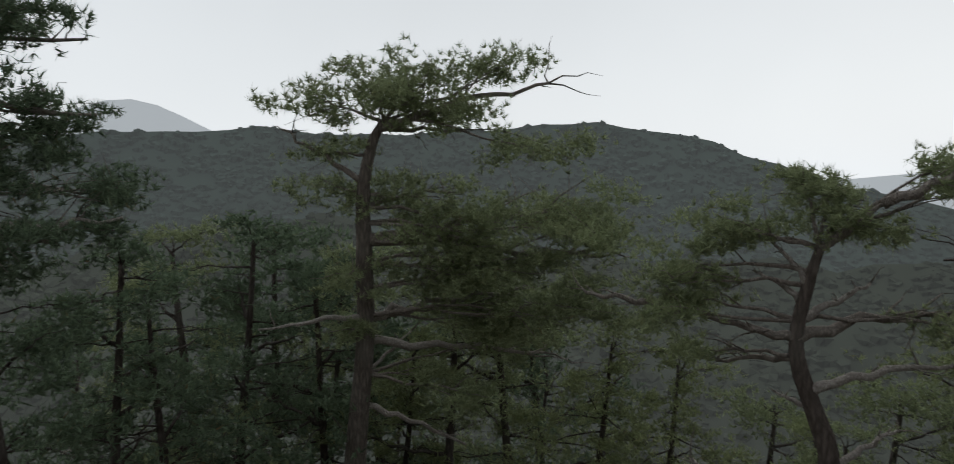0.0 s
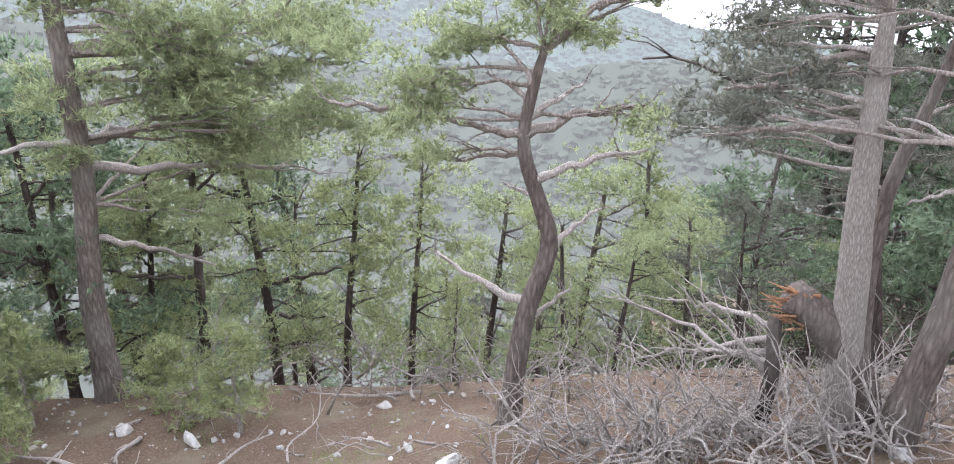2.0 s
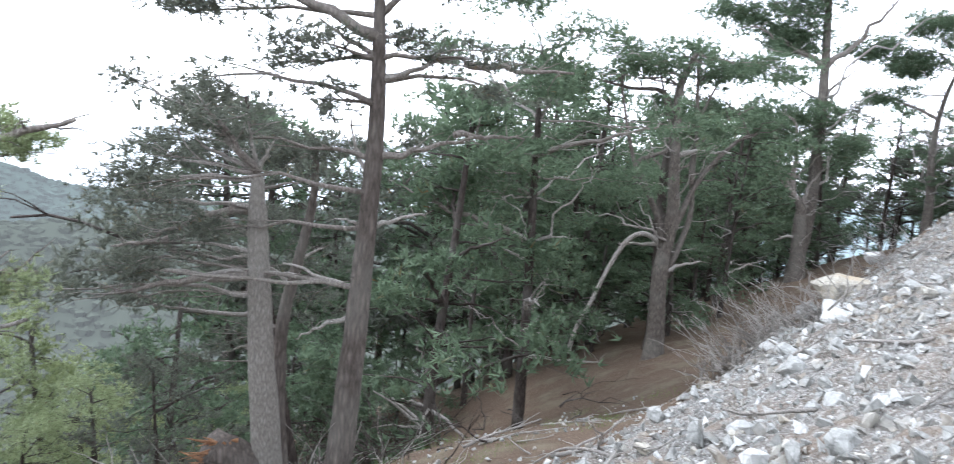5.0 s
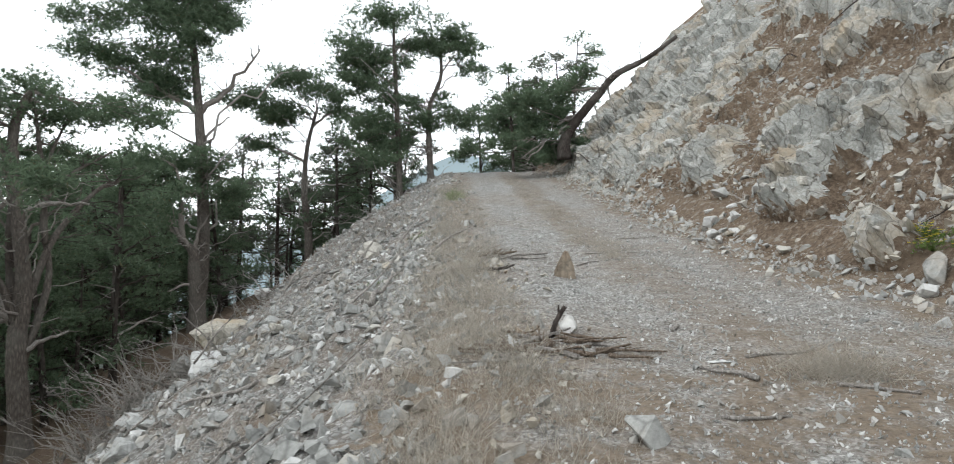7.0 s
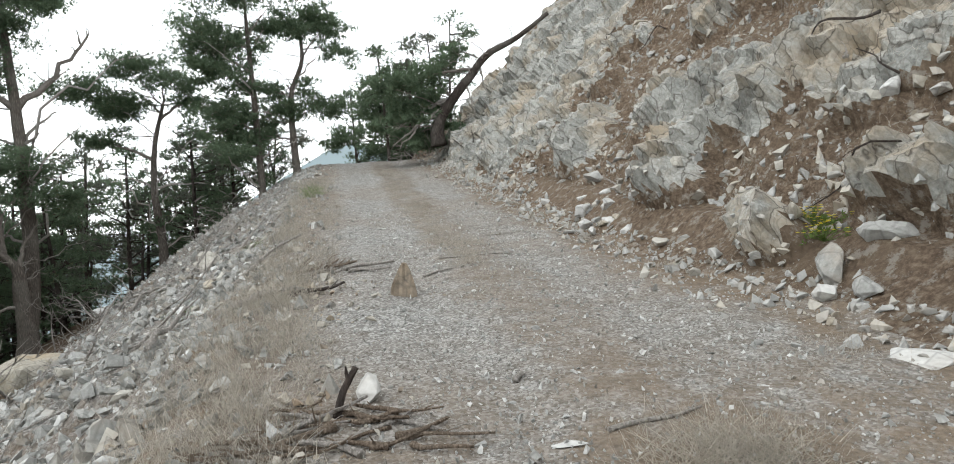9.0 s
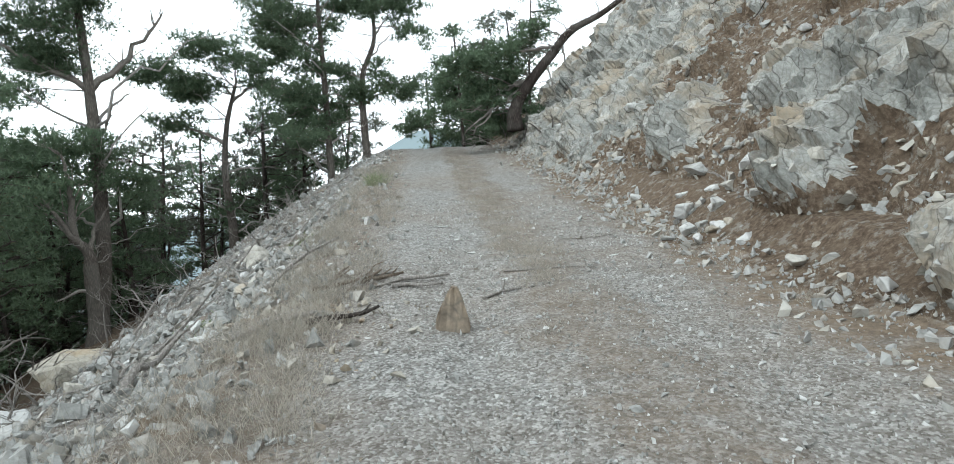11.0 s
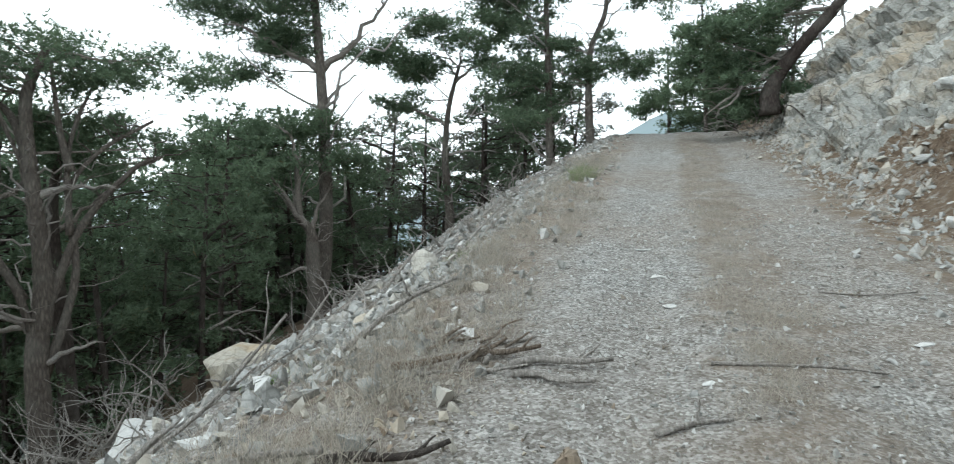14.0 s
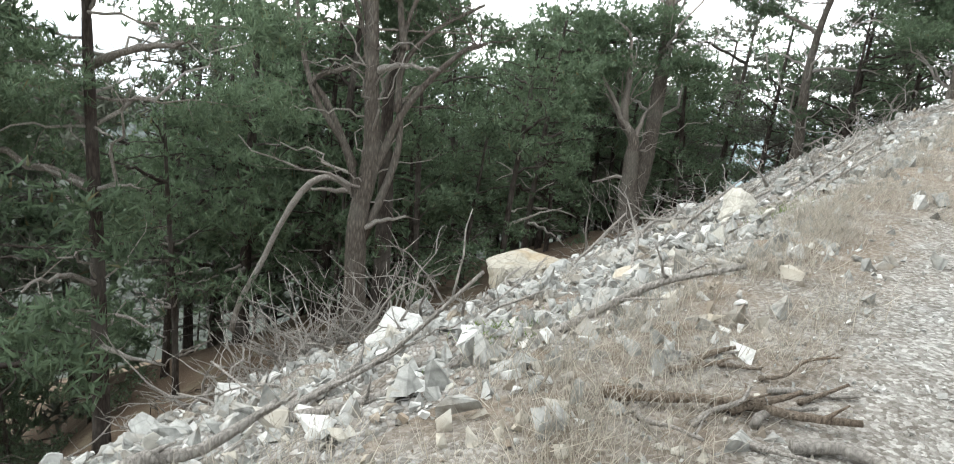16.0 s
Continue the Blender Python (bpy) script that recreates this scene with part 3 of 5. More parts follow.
    if centres:
        part("crown", needle_tufts("crown", centres, sizes, seed, leaf, density, length, width, per), root, kind="stuff")
    return root


def random_spec(seed, height, r, crown_from=0.4, spread=0.32, n=20, lean=0.08, bare=5):
    """The make-up of an unnamed pine of the wood."""
    rng = random.Random(seed)
    bend = Vector((rng.uniform(-lean, lean), rng.uniform(-lean, lean), 0)) * height
    trunk = [(0, 0, 0), tuple(bend * 0.2 + Vector((0, 0, height * 0.35))), tuple(bend * 0.7 + Vector((0, 0, height * 0.7))), tuple(bend + Vector((0, 0, height * 0.97)))]
    pads, limbs = [], []
    for i in range(n):
        f = crown_from + (1.02 - crown_from) * (i + rng.random()) / n
        reach = height * spread * (1.15 - abs(f - crown_from - 0.25)) * rng.uniform(0.25, 1.0) * (0.35 if f > 0.92 else 1)
        a = rng.uniform(0, 2 * math.pi)
        c = bend * f + Vector((math.cos(a) * reach, math.sin(a) * reach, height * f + rng.uniform(0, 0.06) * height))
        pads.append((*c, height * rng.uniform(0.075, 0.125)))
        if i % 3 == 0:
            limbs.append((tuple(bend * f + Vector((0, 0, height * (f - 0.06)))), tuple(c), 0))
    for i in range(bare):
        f = rng.uniform(0.15, crown_from + 0.1)
        a = rng.uniform(0, 2 * math.pi)
        reach = height * rng.uniform(0.08, 0.2)
        limbs.append(((0, 0, height * f), (math.cos(a) * reach, math.sin(a) * reach, height * (f + rng.uniform(-0.03, 0.08))), 1))
    return dict(at=(0, 0, 0), r=r, trunk=trunk, limbs=limbs, pads=pads)


# offsets from the foot in metres: trunk bends, limbs (from, to, bare), foliage pads (place, size)
PINE_A = dict(at=(-10.95, -9.16, -5.48), r=0.21, trunk=[(-0.13, 0.20, 2.01), (-0.21, 0.34, 3.77), (-0.20, 0.33, 5.30), (-0.20, 0.33, 6.15), (-0.28, 0.45, 6.85), (-0.37, 0.59, 7.17)],
    limbs=[((-0.20, 0.32, 5.82), (-1.17, 1.89, 6.07), 0), ((-0.24, 0.39, 5.44), (-1.54, 2.49, 5.81), 0), ((-0.24, 0.39, 4.35), (-1.44, 2.33, 4.37), 1), ((-0.27, 0.43, 3.91), (-1.40, 2.26, 3.37), 1), ((-0.21, 0.33, 3.28), (-0.66, 1.07, 3.85), 1), ((-0.20, 0.32, 6.19), (0.32, -0.51, 7.05), 0), ((-0.35, 0.56, 7.12), (-1.47, 2.38, 7.88), 0), ((-0.20, 0.33, 2.84), (-1.41, 2.27, 1.98), 1), ((-0.16, 0.26, 4.25), (0.56, -0.91, 4.11), 1), ((-0.21, 0.34, 5.40), (-1.76, 2.85, 4.96), 0), ((-0.23, 0.37, 4.92), (-1.02, 1.65, 4.89), 0), ((-0.34, 0.55, 7.12), (-1.01, 1.64, 7.06), 0)],
    pads=[(0.11, -0.18, 7.47, 0.66), (-0.27, 0.44, 7.63, 0.76), (-0.71, 1.15, 7.56, 0.81), (-1.06, 1.71, 7.95, 0.66), (-1.37, 2.21, 7.97, 0.57), (-0.91, 1.47, 7.24, 0.66), (-1.53, 2.48, 6.78, 0.66), (-1.17, 1.89, 5.96, 0.85), (-1.65, 2.66, 5.76, 0.95), (-2.09, 3.37, 5.50, 0.66), (-1.33, 2.15, 5.17, 0.85), (0.07, -0.12, 6.15, 0.66), (-0.03, 0.04, 6.70, 0.47), (-0.81, 1.31, 5.48, 0.76), (-1.77, 2.86, 4.26, 0.85), (-1.13, 1.82, 3.99, 0.76), (-0.61, 0.99, 4.62, 0.57), (-1.75, 2.82, 5.41, 0.85), (-2.09, 3.36, 4.92, 0.76), (-1.47, 2.37, 4.72, 0.76), (-1.12, 1.80, 4.22, 0.66), (-1.85, 2.98, 4.19, 0.66), (-1.55, 2.50, 3.36, 0.57), (-1.07, 1.73, 5.62, 0.76), (-0.76, 1.23, 4.81, 0.57), (0.04, -0.06, 4.83, 0.57), (0.02, -0.03, 3.94, 0.47), (-0.47, 0.76, 3.18, 0.47), (-1.04, 1.68, 3.01, 0.47)])
PINE_B = dict(at=(-9.15, -2.93, -4.40), r=0.15, trunk=[(0.01, 0.07, 0.24), (0.01, 0.19, 1.54), (0.03, 0.42, 2.47), (0.02, 0.26, 3.04), (0.01, 0.07, 3.66), (0.01, 0.16, 4.32), (0.02, 0.24, 4.64)],
    limbs=[((0.02, 0.24, 4.61), (0.06, 0.80, 5.12), 0), ((0.05, 0.74, 5.08), (0.11, 1.55, 5.52), 0), ((0.01, 0.09, 3.66), (-0.07, -1.00, 3.91), 0), ((-0.07, -1.00, 3.91), (-0.13, -1.81, 4.03), 0), ((0.01, 0.18, 3.97), (0.06, 0.85, 4.30), 1), ((0.02, 0.22, 3.80), (0.11, 1.52, 3.98), 0), ((0.02, 0.31, 3.29), (0.09, 1.24, 3.58), 1), ((0.04, 0.49, 2.40), (0.08, 1.10, 2.87), 1), ((0.01, 0.15, 3.07), (-0.02, -0.22, 3.16), 1), ((0.01, 0.09, 1.61), (-0.08, -1.14, 2.15), 1), ((0.01, 0.19, 4.33), (-0.01, -0.17, 4.70), 1), ((0.01, 0.13, 3.59), (-0.05, -0.66, 3.36), 0), ((0.01, 0.15, 1.53), (0.05, 0.70, 1.88), 1), ((0.01, 0.20, 4.13), (-0.03, -0.48, 4.37), 1)],
    pads=[(-0.05, -0.75, 4.43, 0.39), (-0.02, -0.24, 4.85, 0.39), (-0.08, -1.14, 4.25, 0.36), (-0.11, -1.54, 3.91, 0.32), (0.08, 1.09, 5.27, 0.36), (0.05, 0.70, 4.84, 0.36), (-0.00, -0.01, 5.25, 0.32), (0.10, 1.38, 5.48, 0.26), (-0.04, -0.49, 4.69, 0.39), (0.02, 0.32, 4.90, 0.32), (-0.07, -1.00, 3.48, 0.26), (0.10, 1.34, 3.94, 0.26), (-0.04, -0.61, 4.04, 0.32), (0.03, 0.43, 5.14, 0.32)])
PINE_C = dict(at=(-8.35, 0.70, -3.83), r=0.23, trunk=[(0.02, 0.04, 0.41), (-0.08, -0.13, 2.44), (-0.15, -0.23, 3.97), (-0.17, -0.26, 4.56)],
    limbs=[((-0.17, -0.26, 4.56), (-0.41, -0.66, 4.83), 1), ((-0.41, -0.66, 4.83), (-0.63, -1.00, 5.19), 0), ((-0.17, -0.26, 4.56), (-0.03, -0.04, 4.92), 1), ((-0.21, -0.33, 4.13), (-0.62, -0.98, 3.81), 0), ((-0.62, -0.98, 3.81), (-0.89, -1.40, 3.71), 0), ((-0.18, -0.28, 3.42), (-0.94, -1.50, 3.30), 0), ((-0.16, -0.26, 3.37), (0.10, 0.15, 3.49), 1), ((-0.16, -0.25, 3.61), (-0.33, -0.52, 3.60), 1)],
    pads=[(-0.68, -1.07, 4.19, 0.41), (-0.87, -1.38, 3.75, 0.34), (-0.96, -1.52, 3.23, 0.31), (-0.59, -0.94, 4.73, 0.41), (-0.73, -1.15, 4.49, 0.41), (-0.48, -0.76, 5.08, 0.41), (-0.79, -1.24, 3.47, 0.34), (-0.16, -0.26, 5.18, 0.41), (-0.73, -1.16, 5.42, 0.41)])
PINE_D = dict(at=(-7.63, 1.09, -3.55), r=0.19, trunk=[(-0.05, -0.07, 0.47), (0.0, 0.0, 1.34), (0.04, 0.05, 2.33), (0.07, 0.09, 3.41), (0.10, 0.12, 4.71), (0.08, 0.10, 5.64), (0.05, 0.07, 6.42)],
    limbs=[((0.14, 0.18, 5.28), (0.62, 0.81, 5.63), 1), ((0.62, 0.81, 5.63), (1.51, 1.95, 5.60), 0), ((0.19, 0.25, 4.47), (0.61, 0.78, 4.87), 0), ((0.61, 0.78, 4.87), (1.17, 1.51, 4.91), 0), ((0.08, 0.10, 3.74), (0.38, 0.49, 3.99), 1), ((-0.03, -0.04, 3.85), (-0.19, -0.24, 3.89), 1), ((-0.24, -0.31, 4.08), (-0.03, -0.04, 4.88), 1), ((0.10, 0.13, 5.58), (-0.27, -0.35, 5.90), 0), ((0.07, 0.09, 6.06), (0.47, 0.61, 6.69), 0), ((0.01, 0.01, 3.26), (-0.32, -0.42, 3.37), 1), ((0.08, 0.11, 5.82), (-0.87, -1.12, 6.20), 0), ((0.00, 0.00, 2.72), (-0.28, -0.36, 2.53), 1)],
    pads=[(-0.82, -1.06, 5.15, 0.39), (-1.04, -1.34, 4.68, 0.39), (-1.10, -1.42, 4.15, 0.33), (-0.75, -0.97, 5.48, 0.46), (-0.45, -0.58, 5.64, 0.46), (-1.16, -1.50, 3.67, 0.33), (-1.40, -1.80, 3.23, 0.29), (0.31, 0.40, 5.85, 0.46), (0.62, 0.81, 5.64, 0.39), (-0.22, -0.29, 5.11, 0.39), (-0.63, -0.81, 6.10, 0.52), (-0.11, -0.15, 6.52, 0.59), (0.45, 0.58, 6.52, 0.52), (-0.97, -1.26, 3.23, 0.36), (-0.85, -1.10, 5.90, 0.46), (1.02, 1.31, 5.39, 0.39)])
PINE_E = dict(at=(-11.60, 15.80, -3.58), r=0.3, trunk=[(0.02, 0.02, 0.15), (-0.02, -0.02, 2.05), (0.1, 0.12, 3.57), (0.02, 0.02, 5.56), (-0.02, -0.03, 7.39), (0.23, 0.28, 8.46)],
    limbs=[((-0.08, -0.10, 2.77), (-0.81, -0.93, 2.64), 1), ((0.19, 0.22, 1.76), (0.70, 0.81, 2.37), 1), ((0.28, 0.32, 5.31), (1.08, 1.24, 5.61), 1)],
    stems=[[(-0.04, -0.05, 2.51), (-0.19, -0.23, 3.72), (-0.77, -0.92, 4.94), (-0.95, -1.14, 6.81), (-1.16, -1.38, 7.79)], [(-0.12, -0.14, 3.32), (-0.48, -0.57, 4.65), (-0.82, -0.98, 5.17), (-0.18, -0.21, 5.69), (-0.17, -0.2, 6.99), (-0.46, -0.55, 8.12)],
           [(0.05, 0.06, 1.6), (0.36, 0.43, 3.68), (0.46, 0.54, 5.43), (0.96, 1.14, 6.38), (1.56, 1.86, 7.1)], [(0.41, 0.49, 4.62), (0.62, 0.74, 6.5), (0.8, 0.95, 7.99)], [(0.1, 0.12, 3.0), (0.53, 0.63, 4.75), (1.21, 1.44, 5.98), (1.6, 1.9, 6.3)],
           [(0, 0, 5.95), (-0.24, -0.29, 7.24), (-0.99, -1.17, 7.31), (-1.89, -2.25, 7.54)], [(0.46, 0.55, 5.96), (0.22, 0.27, 6.75), (0.27, 0.32, 8.2)]],
    pads=[(-1.26, -1.51, 7.91, 1.1), (-0.76, -0.9, 8.27, 1.1), (-0.23, -0.28, 8.21, 1.1), (0.23, 0.28, 8.52, 1.2), (0.8, 0.95, 8.32, 1.2), (1.39, 1.66, 8.18, 1.1), (1.74, 2.08, 8.0, 0.9), (-1.48, -1.76, 7.6, 0.9), (-0.54, -0.64, 7.9, 1.0), (1.05, 1.25, 7.9, 1.0), (0.47, 0.56, 8.0, 1.0), (-2.0, -2.4, 7.5, 0.8), (1.5, 1.8, 6.5, 0.7), (-1.5, -1.8, 6.3, 0.7)])
PINE_E2 = dict(at=(-12.50, 17.30, -3.77), r=0.27, trunk=[(0.04, 0.05, 0.16), (0.00, 0.00, 2.43), (-0.09, -0.09, 4.32), (-0.06, -0.06, 5.76), (0.11, 0.12, 6.78)],
    limbs=[((-0.05, -0.05, 4.75), (0.76, 0.82, 6.10), 0), ((-0.07, -0.07, 5.04), (-0.49, -0.54, 6.17), 0), ((0.03, 0.03, 6.20), (0.47, 0.51, 7.25), 0), ((0.07, 0.07, 6.64), (-0.07, -0.08, 7.63), 0)],
    pads=[(0.76, 0.82, 6.25, 0.96), (0.02, 0.02, 7.35, 1.12), (0.56, 0.61, 7.12, 1.12), (-0.41, -0.45, 6.74, 0.96)])
PINE_F = dict(at=(-10.80, 28.00, -1.80), r=0.35, trunk=[(-0.73, -0.26, -0.34), (-0.47, -0.17, 2.30), (-0.47, -0.16, 5.46), (-0.57, -0.20, 8.37), (-0.76, -0.26, 11.27), (-0.93, -0.33, 12.71)],
    limbs=[((-0.52, -0.18, 4.73), (-2.82, -0.99, 5.44), 1), ((-0.48, -0.17, 6.92), (0.84, 0.29, 8.21), 1), ((-0.57, -0.20, 8.25), (-2.37, -0.83, 9.09), 0), ((-0.61, -0.21, 8.37), (-3.48, -1.22, 9.71), 0), ((-0.62, -0.22, 8.01), (0.69, 0.24, 11.18), 0), ((-0.67, -0.24, 10.31), (-3.10, -1.09, 10.67), 0), ((-0.84, -0.30, 11.99), (-2.50, -0.87, 12.50), 0), ((-0.79, -0.28, 11.51), (0.51, 0.18, 12.40), 0), ((-0.47, -0.17, 3.27), (-2.09, -0.73, 4.03), 1), ((-0.53, -0.19, 6.43), (0.40, 0.14, 7.57), 0), ((-0.48, -0.17, 4.98), (0.57, 0.20, 5.47), 1)],
    pads=[(-2.69, -0.94, 12.12, 1.63), (-1.33, -0.47, 12.53, 1.63), (0.51, 0.18, 12.52, 1.23), (-3.28, -1.15, 10.53, 1.36), (-2.15, -0.75, 10.41, 1.63), (-1.59, -0.56, 9.51, 1.36), (-3.14, -1.10, 8.11, 1.09), (-2.74, -0.96, 9.42, 1.36), (-0.30, -0.11, 13.52, 1.63), (-2.09, -0.73, 13.50, 1.63), (0.92, 0.32, 12.08, 0.95), (-0.96, -0.34, 11.25, 1.09), (-3.63, -1.27, 11.89, 1.09)])
PINE_G = dict(at=(-11.00, 27.00, -2.00), r=0.39, trunk=[(-0.21, -0.11, 0.08), (-0.29, -0.15, 1.77), (-0.35, -0.18, 2.61), (-0.82, -0.42, 3.15)],
    limbs=[((-0.32, -0.16, 2.40), (-1.13, -0.58, 4.50), 0), ((-0.35, -0.18, 2.51), (0.32, 0.16, 4.08), 0), ((-0.23, -0.12, 1.34), (-1.52, -0.78, 1.00), 1), ((-0.65, -0.33, 3.04), (-1.61, -0.83, 5.93), 0)],
    pads=[(-1.44, -0.74, 6.14, 1.59), (-0.77, -0.39, 6.57, 1.36), (-2.10, -1.08, 5.92, 1.36), (0.07, 0.04, 5.13, 1.36), (-1.29, -0.67, 4.91, 1.36)])
PINE_H = dict(at=(-9.00, 31.00, -0.75), r=0.25, trunk=[(1.38, 0.50, 1.95), (1.23, 0.45, 4.05), (1.37, 0.50, 6.03), (1.78, 0.65, 7.76)],
    limbs=[((1.30, 0.47, 4.30), (-0.11, -0.04, 4.90), 1), ((1.36, 0.50, 5.53), (-0.74, -0.27, 6.46), 0), ((1.73, 0.63, 7.51), (-0.06, -0.02, 8.42), 0), ((1.73, 0.63, 7.64), (2.21, 0.80, 9.14), 0), ((1.34, 0.49, 4.05), (3.08, 1.12, 4.31), 1), ((1.61, 0.59, 7.26), (3.13, 1.14, 8.31), 0)],
    pads=[(-0.28, -0.10, 8.41, 1.26), (1.07, 0.39, 9.08, 1.26), (2.21, 0.80, 9.01, 1.14), (-0.94, -0.34, 7.66, 1.01), (0.38, 0.14, 7.71, 1.26), (2.42, 0.88, 8.03, 1.01), (-0.74, -0.27, 6.46, 0.88)])
PINE_I = dict(at=(-3.30, 29.00, 2.23), r=0.19, trunk=[(0.20, 0.03, 1.21), (0.15, 0.02, 4.20), (0.07, 0.01, 6.84), (0.06, 0.01, 8.37)],
    limbs=[((0.11, 0.02, 4.64), (-1.96, -0.32, 5.72), 0), ((0.09, 0.02, 5.30), (-1.30, -0.22, 6.82), 0), ((0.09, 0.01, 6.62), (-2.15, -0.36, 7.25), 0), ((0.18, 0.03, 3.53), (-1.76, -0.29, 4.19), 0), ((0.09, 0.02, 7.06), (0.67, 0.11, 7.94), 0), ((0.14, 0.02, 3.98), (-1.13, -0.19, 3.09), 0), ((0.13, 0.02, 6.18), (1.31, 0.22, 7.07), 0)],
    pads=[(-2.16, -0.36, 6.49, 1.11), (-1.09, -0.18, 5.95, 1.11), (-0.22, -0.04, 6.72, 1.00), (-1.72, -0.29, 7.25, 1.11), (-0.99, -0.16, 5.07, 1.00), (0.66, 0.11, 7.39, 0.89), (-1.76, -0.29, 3.97, 0.89), (-0.91, -0.15, 3.09, 0.89), (-0.41, -0.07, 8.36, 1.34), (-1.35, -0.22, 2.21, 0.89), (-2.39, -0.40, 5.61, 0.78)])
PINE_J = dict(at=(-1.70, 29.50, 3.20), r=0.21, trunk=[(-0.02, -0.00, 0.64), (-0.07, -0.01, 2.16), (-0.01, -0.00, 3.72), (0.50, 0.05, 5.06), (0.47, 0.05, 6.62)],
    limbs=[((-0.04, -0.00, 2.38), (-1.69, -0.17, 3.18), 0), ((-0.04, -0.00, 2.61), (1.55, 0.16, 3.15), 0), ((0.11, 0.01, 3.95), (1.23, 0.12, 5.27), 0), ((0.50, 0.05, 5.28), (1.91, 0.19, 6.27), 0), ((-0.05, -0.00, 1.82), (-1.25, -0.13, 1.95), 0), ((0.02, 0.00, 3.72), (-0.78, -0.08, 3.95), 0), ((0.48, 0.05, 5.95), (-0.53, -0.05, 6.62), 0)],
    pads=[(1.24, 0.12, 6.28, 0.90), (1.91, 0.19, 6.38, 0.79), (0.13, 0.01, 6.29, 1.01), (-0.79, -0.08, 3.84, 0.90), (1.57, 0.16, 5.49, 0.68), (-1.13, -0.11, 2.95, 1.01), (1.66, 0.17, 3.26, 0.90), (0.36, 0.04, 7.06, 0.90), (-1.69, -0.17, 2.62, 0.90), (-1.25, -0.13, 1.84, 0.90), (1.22, 0.12, 3.16, 0.68)])
PINE_LEAN = dict(at=(5.20, 25.50, 4.32), r=0.25, trunk=[(-1.46, 0.29, 0.41), (-1.09, 0.22, 1.14), (-0.12, 0.02, 2.27), (0.56, -0.11, 3.03), (1.65, -0.33, 3.56), (2.86, -0.58, 4.40)],
    limbs=[((-0.09, 0.02, 1.99), (-0.13, 0.03, 0.71), 1), ((-0.83, 0.17, 1.49), (-2.27, 0.46, 1.21), 1), ((-0.65, 0.13, 1.29), (-3.02, 0.61, 0.49), 1), ((0.05, -0.01, 2.35), (-2.08, 0.42, 2.23), 0), ((-1.18, 0.24, 0.96), (-3.40, 0.68, -0.16), 1), ((0.22, -0.04, 2.52), (0.39, -0.08, 1.23), 1), ((-1.00, 0.20, 1.13), (-2.65, 0.53, -0.29), 1)],
    pads=[(-2.26, 0.46, 2.25, 0.96), (-1.17, 0.24, 2.72, 0.87), (-3.01, 0.61, 2.02, 0.87), (-0.55, 0.11, 3.22, 0.67), (-3.58, 0.72, 0.52, 0.77), (-2.64, 0.53, 1.23, 0.87), (-1.54, 0.31, 1.72, 0.87), (-2.09, 0.42, 0.82, 0.77), (-1.9, 0.9, -0.1, 0.8), (-1.2, 1.2, 0.4, 0.9), (-2.6, 1.0, 0.3, 0.8), (-0.9, 1.5, 1.3, 0.8)])
PINE_K = dict(at=(1.50, 37.00, 3.59), r=0.26, trunk=[(1.74, -0.03, 0.12), (1.47, -0.03, 1.83), (1.06, -0.02, 3.27), (0.50, -0.01, 4.43)],
    limbs=[((1.34, -0.03, 2.69), (-0.36, 0.01, 4.17), 0), ((1.20, -0.02, 2.98), (2.75, -0.05, 4.35), 0), ((1.39, -0.03, 1.83), (-0.95, 0.02, 2.18), 0), ((0.78, -0.02, 3.85), (1.35, -0.03, 5.25), 0)],
    pads=[(-0.95, 0.02, 2.32, 1.16), (0.21, -0.00, 3.86, 1.45), (1.63, -0.03, 4.67, 1.45), (2.75, -0.05, 4.07, 1.30), (-0.36, 0.01, 4.45, 1.01), (1.06, -0.02, 2.98, 1.45), (3.58, -0.07, 2.63, 1.45), (1.90, -0.04, 2.11, 1.45), (-1.24, 0.02, 1.89, 0.72), (0.2, 0.0, 1.5, 1.3), (1.4, 0.0, 0.9, 1.3), (2.8, 0.0, 1.3, 1.4), (3.6, 0.0, 0.6, 1.2), (-0.4, 0.0, 0.7, 0.9), (2.3, 0.0, 3.2, 1.4), (0.6, -0.4, 0.4, 0.9)])
